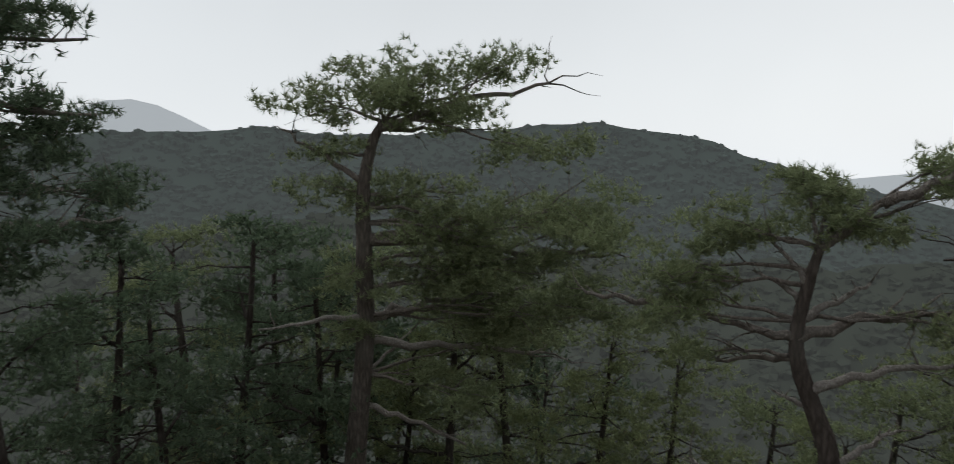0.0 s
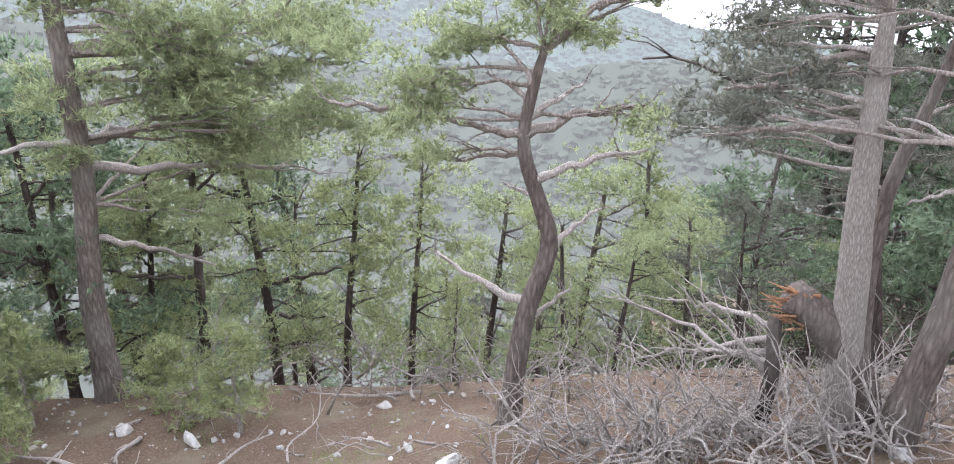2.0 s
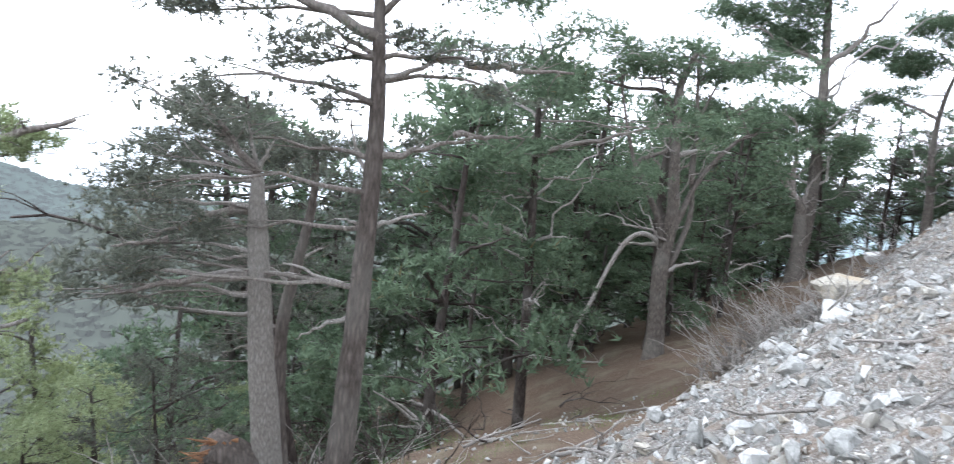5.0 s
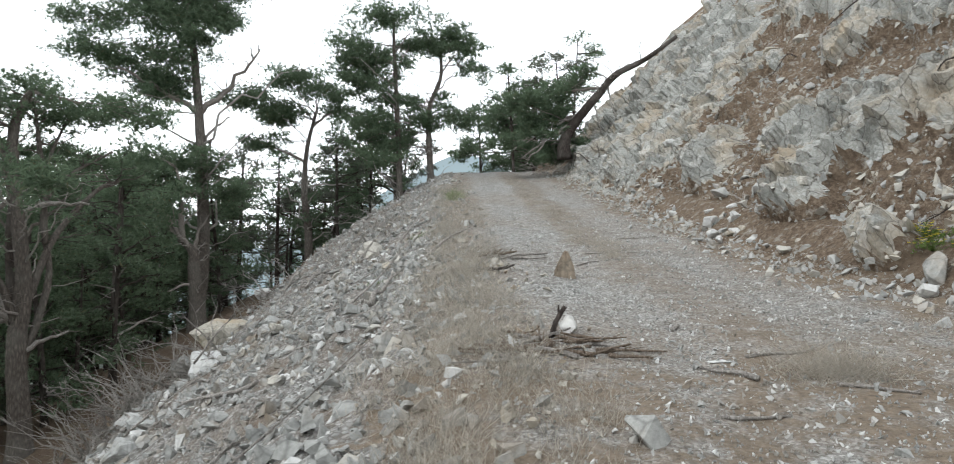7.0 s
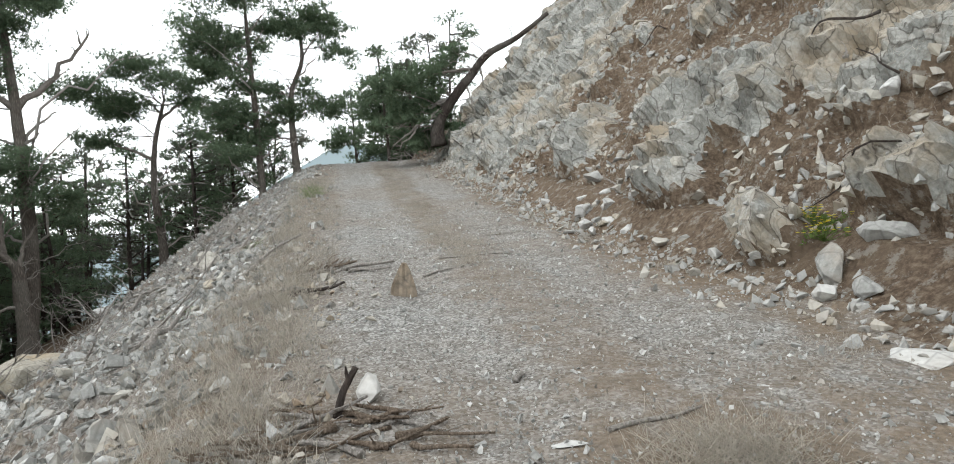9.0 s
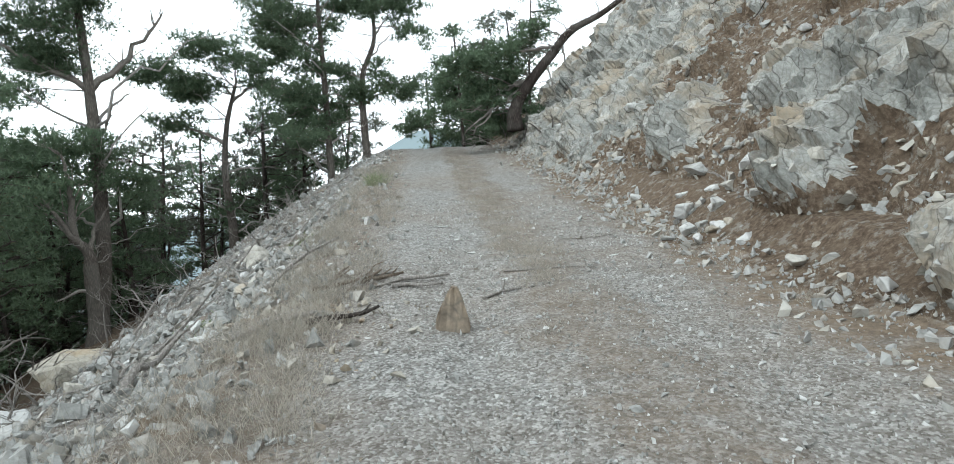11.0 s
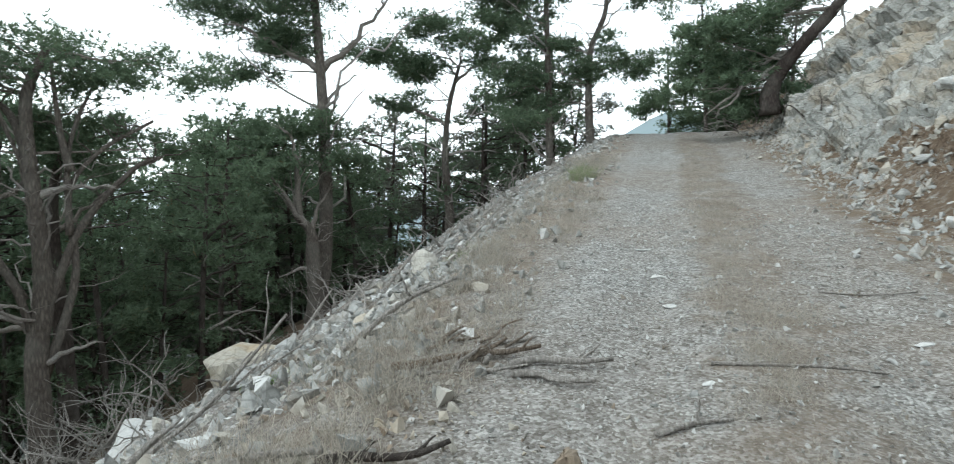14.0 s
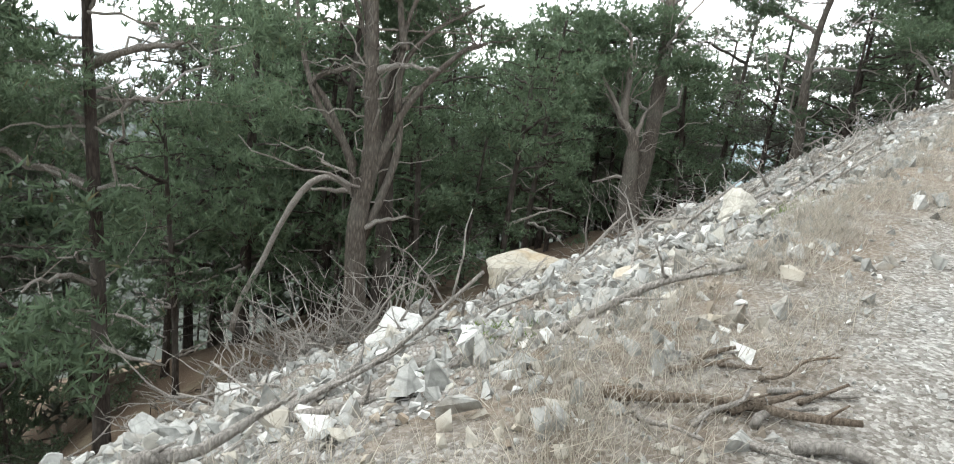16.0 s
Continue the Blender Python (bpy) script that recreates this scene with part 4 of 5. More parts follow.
PINE_C2 = dict(at=(-10.60, 2.90, -4.46), r=0.10, trunk=[(-0.10, -0.14, -0.15), (-0.29, -0.40, 1.37), (-0.48, -0.67, 3.14), (-0.66, -0.92, 5.13), (-0.77, -1.07, 6.22)],
    limbs=[((-0.54, -0.75, 3.55), (-1.17, -1.63, 3.84), 0), ((-0.62, -0.86, 4.20), (-1.59, -2.20, 4.56), 0), ((-0.47, -0.66, 3.05), (-1.34, -1.86, 2.99), 1), ((-0.64, -0.89, 4.75), (-0.19, -0.27, 5.02), 0), ((-0.41, -0.57, 2.45), (-0.96, -1.34, 2.25), 1)],
    pads=[(-1.46, -2.03, 3.79, 0.62), (-1.21, -1.69, 4.27, 0.62), (-1.63, -2.27, 3.34, 0.48), (-1.15, -1.60, 3.13, 0.62), (-0.80, -1.11, 2.59, 0.57), (-1.45, -2.02, 4.74, 0.72), (-1.19, -1.65, 5.41, 0.72), (-0.35, -0.48, 4.40, 0.81), (-0.11, -0.16, 3.81, 0.72), (-0.28, -0.39, 3.19, 0.62), (-1.75, -2.44, 4.10, 0.48), (-0.95, -1.32, 6.02, 0.86), (-0.42, -0.58, 5.58, 0.86), (-1.21, -1.68, 2.17, 0.48), (-0.91, -1.27, 3.64, 0.57)])
PINE_D2 = dict(at=(-9.40, 2.00, -4.10), r=0.14, trunk=[(-0.15, -0.22, -0.17), (-0.28, -0.39, 1.38), (-0.29, -0.41, 2.75), (-0.21, -0.29, 3.58), (-0.12, -0.16, 4.47), (-0.12, -0.16, 5.21)],
    limbs=[((-0.24, -0.34, 3.28), (-0.48, -0.67, 3.73), 1), ((-0.19, -0.27, 3.72), (-0.01, -0.02, 3.89), 1), ((-0.28, -0.39, 2.68), (-0.69, -0.97, 2.86), 1)],
    pads=[(-0.09, -0.12, 5.21, 0.66), (-0.25, -0.35, 5.02, 0.58), (-0.46, -0.64, 5.08, 0.58)])
PINE_L = dict(at=(-7.20, -10.90, -4.38), r=0.16, trunk=[(0.97, -0.71, 1.31), (0.85, -0.62, 3.26), (0.73, -0.53, 5.17), (0.61, -0.45, 7.03), (0.52, -0.38, 8.25)],
    limbs=[((0.67, -0.49, 6.41), (-0.28, 0.20, 6.79), 0), ((0.70, -0.51, 5.80), (-0.59, 0.43, 5.93), 0), ((0.75, -0.55, 4.98), (-0.82, 0.60, 5.02), 0), ((0.78, -0.57, 4.41), (-0.11, 0.08, 4.48), 0), ((0.61, -0.45, 7.03), (-0.21, 0.16, 7.56), 0), ((0.77, -0.56, 4.67), (-0.31, 0.23, 4.75), 1)],
    pads=[(-0.19, 0.14, 6.97, 0.48), (0.04, -0.03, 6.74, 0.48), (0.01, -0.01, 6.16, 0.57), (-0.30, 0.22, 5.92, 0.52), (-0.66, 0.48, 5.69, 0.40), (-0.04, 0.03, 5.23, 0.65), (-0.56, 0.41, 5.09, 0.57), (-1.00, 0.73, 4.94, 0.44), (-0.11, 0.08, 4.55, 0.65), (0.32, -0.24, 7.08, 0.65), (0.35, -0.26, 6.32, 0.65), (0.38, -0.28, 5.56, 0.65), (0.33, -0.24, 4.84, 0.73), (-0.50, 0.36, 4.60, 0.40), (0.31, -0.22, 4.24, 0.65)])

PINE_A["full"], PINE_B["full"], PINE_E["full"], PINE_F["full"], PINE_H["full"], PINE_I["full"], PINE_J["full"] = 1.2, 1.2, 0.95, 1.15, 1.2, 1.2, 1.2
PINE_E["stout"], PINE_G["stout"], PINE_B["stout"], PINE_F["stout"], PINE_C["stout"] = 1.9, 1.8, 1.3, 1.4, 1.3
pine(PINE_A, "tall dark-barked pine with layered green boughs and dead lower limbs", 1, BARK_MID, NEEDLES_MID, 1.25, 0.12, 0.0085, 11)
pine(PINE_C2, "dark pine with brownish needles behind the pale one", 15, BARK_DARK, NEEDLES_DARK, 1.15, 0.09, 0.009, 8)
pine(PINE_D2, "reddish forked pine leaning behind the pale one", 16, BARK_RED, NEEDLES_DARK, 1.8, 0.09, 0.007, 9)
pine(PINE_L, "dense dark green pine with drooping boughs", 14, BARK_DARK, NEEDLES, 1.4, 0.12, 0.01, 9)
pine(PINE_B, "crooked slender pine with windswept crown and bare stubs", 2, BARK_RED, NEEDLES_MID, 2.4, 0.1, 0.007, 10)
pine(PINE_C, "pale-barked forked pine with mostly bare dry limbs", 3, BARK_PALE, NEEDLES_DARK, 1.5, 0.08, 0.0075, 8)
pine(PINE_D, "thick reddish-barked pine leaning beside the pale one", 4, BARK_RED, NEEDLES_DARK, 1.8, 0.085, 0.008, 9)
pine(PINE_E, "old many-limbed pine with a broad umbrella crown", 5, BARK_MID, NEEDLES, 0.85, 0.14, 0.011, 9, dead=22)
pine(PINE_E2, "dark straight pine close behind the umbrella pine", 6, BARK_DARK, NEEDLES, 1.5, 0.14, 0.010, 9)
pine(PINE_F, "tall grey pine with open tiered crown on the bank", 7, BARK_MID, NEEDLES, 1.35, 0.17, 0.013, 8, dead=12)
pine(PINE_G, "low forked dark pine at the foot of the bank", 8, BARK_MID, NEEDLES, 1.2, 0.17, 0.013, 8, dead=11)
pine(PINE_H, "bent grey pine with flat crown", 9, BARK_MID, NEEDLES, 1.3, 0.17, 0.013, 8, dead=11)
pine(PINE_I, "thin straight pine where the track crests", 10, BARK_MID, NEEDLES, 1.2, 0.17, 0.013, 8, dead=11)
pine(PINE_J, "twisted pine with tiered crown where the track crests", 11, BARK_MID, NEEDLES, 1.3, 0.17, 0.013, 8, dead=11)
pine(PINE_LEAN, "dark leaning pine with hanging roots over the cutting", 12, BARK_DARK, NEEDLES, 0.8, 0.2, 0.02, depth=0.3, dead=14)
pine(PINE_K, "spreading green pine beyond the crest of the track", 13, BARK_DARK, NEEDLES, 0.85, 0.19, 0.016, 8, dead=8)


slim = random_spec(41, 10.5, 0.2, 0.58, 0.3, 14, 0.04, 10)
slim["at"] = (-12.6, 10.7, h(-12.6, 10.7) - 0.1)
pine(slim, "straight dark-barked pine with bare lower limbs on the slope", 41, BARK_DARK, NEEDLES, 0.8, 0.17, 0.013, 8, dead=12)


def scatter_pines():
    """The wood below the track, thinned where the valley shows, and trees beyond the crest."""
    rng = random.Random(77)
    kinds = []
    for k in range(7):
        spec = random_spec(100 + k, 8.0, 0.12 + 0.012 * k, (0.42, 0.3, 0.5, 0.36, 0.2, 0.12, 0.15)[k], (0.3, 0.34, 0.26, 0.36, 0.3, 0.32, 0.3)[k], (18, 18, 18, 18, 22, 24, 22)[k], bare=7)
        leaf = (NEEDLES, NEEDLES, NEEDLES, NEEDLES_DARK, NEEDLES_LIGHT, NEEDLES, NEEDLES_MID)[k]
        kinds.append(pine(spec, ("dark-trunked pine of the wood with ragged crown", "bushy light green young pine on the slope")[k == 4], 200 + k, BARK_DARK, leaf, 0.42 if k in (4, 6) else 0.25, 0.18 if k in (4, 6) else 0.22, 0.018 if k in (4, 6) else 0.027, 5, group="pines of the wood"))
    eye = Vector((-1.76, -3.45, 0))
    used, spots = [], []
    for want, x0, x1, y0, y1, gap in ((44, -36, -12.2, 6, 48, 2.2), (34, -46, -10.5, -34, 9, 1.9)):
        got = 0
        for i in range(1500):
            x, y = rng.uniform(x0, x1), rng.uniform(y0, y1)
            yaw = math.degrees(math.atan2(-(x - eye.x), y - eye.y))
            d = math.hypot(x - eye.x, y - eye.y)
            if any((x - a) ** 2 + (y - b) ** 2 < (gap + 0.02 * d) ** 2 for a, b in used):
                continue
            valley = 60 < yaw < 150
            if valley and (d < 11 or abs(yaw - 112) < 2):
                continue
            low = 13.5 if yaw < 100 else 9.0 if yaw < 118 else 3.0
            room = 0.98 - math.tan(radians(low + rng.uniform(0, 6))) * d - h(x, y)
            tall = min(room, rng.uniform(5.5, 9.0)) if valley else rng.uniform(6.0, 9.5) if x > -20 else rng.uniform(7.5, 11)
            if tall < 2.2:
                continue
            used.append((x, y))
            spots.append((x, y, tall, valley))
            got += 1
            if got >= want:
                break
    for yaw, d, elev, k in ((130, 13, -4.5, 5), (139, 11, -6, 5), (123, 12.5, -8.5, 5), (127, 17, -6, 5), (113, 12.5, -9.5, 6), (107, 13.5, -10, 6), (101, 12.5, -13.5, 4), (95, 13, -15, 4), (145, 9.5, -7, 5), (135, 10.5, -9.5, 5), (118, 16, -7.5, 6), (91, 11, -25, 4), (76, 11.5, -20, 6), (70, 13, -17.5, 6), (83, 14, -19, 4), (66, 11.5, -16, 3), (88, 17, -17, 6), (104, 18, -11, 6), (80, 19, -15, 6), (73, 20, -13, 4), (66, 15, -11, 5)):
        x, y = eye.x - math.sin(radians(yaw)) * d, eye.y + math.cos(radians(yaw)) * d
        spots.append((x, y, 0.98 + math.tan(radians(elev)) * d - h(x, y), k))
    for k in range(36):
        y = rng.uniform(16, 46)
        spots.append((-9.8 - 0.06 * y - 13 * rng.random() ** 1.3, y, rng.uniform(3.5, 6.5), 5 if k % 3 else 3))
    for k in range(20):
        y = rng.uniform(30.5, 45)
        spots.append((rng.uniform(-10.5, -3.2), y, rng.uniform(4.2, 6.8), 5 if k % 2 else 3))
    for k in range(16):
        spots.append((rng.uniform(-32, -17), rng.uniform(-2, 24), rng.uniform(3.0, 4.6), 5))
    spots += [(3.6, 34.8, 5, 0), (5.6, 34, 5.5, 0), (1.0, 39.5, 5, 0), (2.4, 33.6, 5.5, 0), (4.8, 32.5, 5.0, 0), (3.4, 41, 5.0, 0), (-3.5, 40, 5, 0), (-6.5, 33, 5.5, 0), (-6.0, 37, 6.5, 0), (-9.5, 23.5, 5.0, 0), (-10.0, 35, 7.0, 0), (-12.0, 21.5, 7.0, 0)]
    # the close stand behind the umbrella pine and along the foot of the slope
    for k in range(26):
        y = rng.uniform(10, 50)
        x = -14.5 - 0.04 * y - 15 * rng.random()
        if math.hypot(x + 11.6, y - 15.8) > 2.6:
            spots.append((x, y, 1.6 - h(x, y) + rng.uniform(-1.5, 2.2) + 0.05 * y, (0, 1, 5, 3, 1, 5)[k % 6]))
    for k in range(12):
        x, y = rng.uniform(-20, -13), rng.uniform(29, 44)
        spots.append((x, y, 2.4 - h(x, y) + rng.uniform(-0.8, 1.2), 5 if k % 3 else 3))
    first = [True] * 7

    def hides(x, y):
        """In the open strip between the track and the tall pines at the wood's edge."""
        for tx, ty, wide in ((-11.3, 27.7, 2.3), (-11.6, 15.8, 2.3), (-8.2, 31.0, 1.5), (-12.6, 10.7, 1.3)):
            for ox, oy in ((-0.2, -0.5), (0.9, 4.5)):
                dx, dy = tx - ox, ty - oy
                span = math.hypot(dx, dy)
                along, across = ((x - ox) * dx + (y - oy) * dy) / span, abs((x - ox) * dy - (y - oy) * dx) / span
                if 4 < along < span + 0.8 and across < wide and y > 5:
                    return True
        return False

    for x, y, tall, valley in spots:
        k = valley if type(valley) is int and valley else rng.choice((4, 6, 6, 6)) if valley and tall < 6.5 else rng.choice((0, 1, 2, 2, 3, 3, 5, 5))
        if tall < 1.2 or hides(x, y):
            continue
        m = pose(x, y, h(x, y) - 0.1, 0, 0, rng.uniform(0, 360))
        s = tall / 8.0
        if first[k]:
            ob, first[k] = kinds[k], False
            ob.matrix_basis = m
        else:
            ob = copy_thing(kinds[k], m)
        ob.scale = (s, s, s)


scatter_pines()

# ---- far hills ----
def build_hills():
    rs = np.random.RandomState(5)

    def woods(name, mat, n, place_of, size, label):
        tri = []
        for _ in range(n):
            p, s = place_of(), size * rs.uniform(0.6, 1.3)
            k = 6
            ring = [p + np.array([math.cos(a) * s * rs.uniform(0.7, 1.2), math.sin(a) * s * rs.uniform(0.7, 1.2), s * rs.uniform(-0.2, 0.5)]) for a in np.linspace(0, 2 * math.pi, k, False)]
            base = [q - np.array([0, 0, s * 1.6]) for q in ring]
            head = p + np.array([rs.uniform(-0.3, 0.3) * s, rs.uniform(-0.3, 0.3) * s, s * rs.uniform(0.35, 0.8)])
            for i in range(k):
                j = (i + 1) % k
                tri += [(ring[i], ring[j], head), (base[i], ring[j], ring[i])]
        ob = new(name, triangles(name, np.array(tri), mat))
        tagged(ob, label, "far woods", kind="stuff")

    def hill(name, mat, yaw0, yaw1, d, crest, label, foot=-70.0, thick=160.0, nu=60, nv=14):
        """A ridge seen across the valley: crest(yaw) is its skyline in degrees."""
        verts, faces = [], []
        for j in range(nv + 1):
            for i in range(nu + 1):
                yaw = yaw0 + (yaw1 - yaw0) * i / nu
                f = j / nv
                dist = d - thick * (1 - f)
                zc = math.tan(radians(crest(yaw))) * d
                z = foot + (zc - foot) * f ** 1.2 + 6 * noise.noise(Vector((yaw * 0.2, f * 4, d)))
                verts.append((-math.sin(radians(yaw)) * dist - 1.75, math.cos(radians(yaw)) * dist - 3.45, z))
        for j in range(nv):
            for i in range(nu):
                a = j * (nu + 1) + i
                faces.append((a, a + 1, a + nu + 2, a + nu + 1))
        ob = new(name, mesh_of(name, verts, faces, mat, smooth=True))
        tagged(ob, label, "hill", kind="structure")
        vv = np.array(verts).reshape(nv + 1, nu + 1, 3)

        def spot():
            j, i = rs.uniform(0.5, nv), rs.uniform(0, nu - 0.01)
            j0, i0 = int(min(j, nv - 1e-3)), int(i)
            a, b = j - j0, i - i0
            return (vv[j0, i0] * (1 - a) + vv[j0 + 1, i0] * a) * (1 - b) + (vv[j0, i0 + 1] * (1 - a) + vv[j0 + 1, i0 + 1] * a) * b
        return spot

    def bell(x, c, w):
        return math.exp(-((x - c) / w) ** 2)

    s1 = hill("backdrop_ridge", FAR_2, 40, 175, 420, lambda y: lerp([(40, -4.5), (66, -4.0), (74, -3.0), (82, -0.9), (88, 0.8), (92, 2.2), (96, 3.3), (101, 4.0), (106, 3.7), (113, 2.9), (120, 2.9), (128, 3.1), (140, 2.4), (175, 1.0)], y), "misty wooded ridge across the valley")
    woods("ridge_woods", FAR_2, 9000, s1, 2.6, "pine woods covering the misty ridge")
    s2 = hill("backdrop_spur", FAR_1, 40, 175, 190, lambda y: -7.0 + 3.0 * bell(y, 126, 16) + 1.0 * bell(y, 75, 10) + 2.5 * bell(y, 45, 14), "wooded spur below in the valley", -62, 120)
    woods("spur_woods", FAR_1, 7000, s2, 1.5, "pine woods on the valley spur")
    # the pale and blue tones of these two are haze painted as glow
    hill("backdrop_mountain", FAR_3, -25, 175, 1900, lambda y: 0.6 + 4.3 * bell(y, 137, 7) + 1.0 * bell(y, 60, 20) - 1.4 * bell(y, 84, 10), "distant mountains, pale with glowing haze", -200, 600, 120, 6)
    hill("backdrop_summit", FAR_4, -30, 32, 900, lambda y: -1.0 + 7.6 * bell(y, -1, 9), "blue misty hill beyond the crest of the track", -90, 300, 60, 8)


build_hills()

# ---- stones ----
def hull(seed, n=13, stretch=(1, 0.75, 0.6)):
    """An angular stone about 1 m across, as vertices and triangles."""
    rs = random.Random(seed)
    bm = bmesh.new()
    for _ in range(n):
        d = Vector((rs.gauss(0, 1), rs.gauss(0, 1), rs.gauss(0, 1))).normalized() * rs.uniform(0.42, 0.56)
        bm.verts.new((d.x * stretch[0], d.y * stretch[1], d.z * stretch[2]))
    res = bmesh.ops.convex_hull(bm, input=bm.verts[:])
    bmesh.ops.delete(bm, geom=[v for v in bm.verts if not v.link_faces], context="VERTS")
    bmesh.ops.triangulate(bm, faces=bm.faces[:])
    bm.verts.index_update()
    v = np.array([tuple(q.co) for q in bm.verts])
    f = np.array([[q.index for q in face.verts] for face in bm.faces])
    bm.free()
    return v, f


HULLS = [hull(s) for s in range(8)]
SHARDS = [hull(80 + s, 8, (1, 0.58 + 0.045 * s, 0.4 + 0.04 * s)) for s in range(8)]
CHIPS = [hull(40 + s, 7, (1, 0.8, 0.45)) for s in range(4)]


def boulder_mesh(seed, stretch, mat):
    """A larger stone with chipped, rounded edges and a pitted surface."""
    rs = random.Random(seed)
    bm = bmesh.new()
    for _ in range(15):
        d = Vector((rs.gauss(0, 1), rs.gauss(0, 1), rs.gauss(0, 1))).normalized() * rs.uniform(0.42, 0.55)
        bm.verts.new((d.x * stretch[0], d.y * stretch[1], d.z * stretch[2]))
    bmesh.ops.convex_hull(bm, input=bm.verts[:])
    bmesh.ops.delete(bm, geom=[v for v in bm.verts if not v.link_faces], context="VERTS")
    bmesh.ops.bevel(bm, geom=bm.edges[:], offset=0.018, segments=1, affect="EDGES", clamp_overlap=True)
    bmesh.ops.triangulate(bm, faces=bm.faces[:])
    bmesh.ops.subdivide_edges(bm, edges=[e for e in bm.edges if e.calc_length() > 0.12], cuts=2, use_grid_fill=True)
    for v in bm.verts:
        v.co += v.co.normalized() * (0.06 * noise.noise(v.co * 3 + Vector((seed, 0, 0))) + 0.035 * noise.noise(v.co * 9))
    me = bpy.data.meshes.new("rock")
    bm.to_mesh(me)
    bm.free()
    me.materials.append(mat)
    return me


def stone_bed(name, label, mat, seed, n, spot, sizes, shapes, category="stones"):
    """Loose stones past counting, joined in one mesh."""
    rs = np.random.RandomState(seed)
    tri = []
    for _ in range(n):
        v, f = shapes[rs.randint(len(shapes))]
        x, y = spot(rs)
        s = sizes[0] + (sizes[1] - sizes[0]) * rs.rand() ** 3
        a = rs.uniform(0, 2 * math.pi, 3) * np.array([1, 0.25, 0.25])
        R = np.array(Euler((a[1], a[2], a[0])).to_matrix())
        p = np.array(face_at(y, (x - 3.72) / 0.69)[0]) + np.array([-0.05, 0, 0.05]) * s if x > 4.0 else np.array([x, y, top(x, y) + s * rs.uniform(-0.05, 0.22)])
        tri.append(((v * s * rs.uniform(0.75, 1.25, 3)) @ R.T + p)[f])
    ob = new(name, triangles(name, np.concatenate(tri), mat))
    tagged(ob, label, category, kind="stuff")


def on_bank(rs):
    y = rs.uniform(-5, 12) if rs.rand() < 0.55 else rs.uniform(8, 30)
    return -0.95 - 5.8 * rs.rand() ** 1.25 + 0.4 * rs.randn(), y


def on_track(rs):
    y = 0.5 + 15 * rs.rand() ** 1.6
    lane = rs.choice((0.75, 2.35, 1.55, 3.2, -0.3), p=(0.34, 0.28, 0.12, 0.14, 0.12))
    return lane + 0.36 * rs.randn(), y


def on_toe(rs):
    return 3.95 + rs.randn() * 0.42, rs.uniform(-1, 29)


def on_cut(rs):
    while True:
        x, y = 4.05 + 5.5 * rs.rand() ** 1.4, 1 + 22 * rs.rand() ** 1.2
        if earthy(x, y) > -0.06:
            return x, y


def on_shelf(rs):
    return rs.uniform(-12, -6.5), rs.uniform(-10, 12)


stone_bed("rubble", "loose grey limestone rubble on the bank", LIMESTONE, 3, 15000, on_bank, (0.035, 0.27), SHARDS)
stone_bed("pale_rubble", "pale limestone chips on the bank", LIME_WHITE, 4, 2600, on_bank, (0.04, 0.24), SHARDS)
stone_bed("tan_rubble", "ochre-stained limestone rubble on the bank", LIME_TAN, 14, 1500, on_bank, (0.04, 0.25), SHARDS)
stone_bed("track_gravel", "grey gravel strewn over the track", LIMESTONE, 5, 15000, on_track, (0.012, 0.05), CHIPS, "gravel")
stone_bed("pale_gravel", "pale chips strewn over the track", LIME_WHITE, 6, 4500, on_track, (0.012, 0.065), CHIPS, "gravel")
stone_bed("fallen_stones", "stones fallen at the foot of the cutting", LIMESTONE, 7, 4200, on_toe, (0.03, 0.2), SHARDS)
stone_bed("tan_fallen_stones", "ochre stones fallen at the foot of the cutting", LIME_TAN, 15, 1200, on_toe, (0.03, 0.2), SHARDS)
stone_bed("track_stones", "loose stones lying on the track", LIMESTONE, 16, 900, on_track, (0.03, 0.1), SHARDS, "gravel")
stone_bed("pale_track_stones", "pale flat stones lying on the track", LIME_WHITE, 17, 420, on_track, (0.025, 0.075), SHARDS, "gravel")
stone_bed("scree", "stones lodged in the earth of the cutting", LIMESTONE, 8, 2800, on_cut, (0.03, 0.26), SHARDS)
stone_bed("tan_scree", "ochre stones lodged in the cutting", LIME_TAN, 9, 1700, on_cut, (0.03, 0.28), SHARDS)
def on_verge(rs):
    return -0.55 + 0.5 * rs.randn(), rs.choice((3.3, 7.6)) + 0.9 * rs.randn()


stone_bed("verge_stones", "broken tan stones and clods on the verge", LIME_TAN, 21, 520, on_verge, (0.025, 0.15), SHARDS)
stone_bed("brown_verge_stones", "brown stones and clods on the verge", LIME_BROWN, 22, 380, on_verge, (0.02, 0.12), SHARDS)
stone_bed("shelf_stones", "small stones among the needle litter", LIMESTONE, 10, 1800, on_shelf, (0.02, 0.14), HULLS)


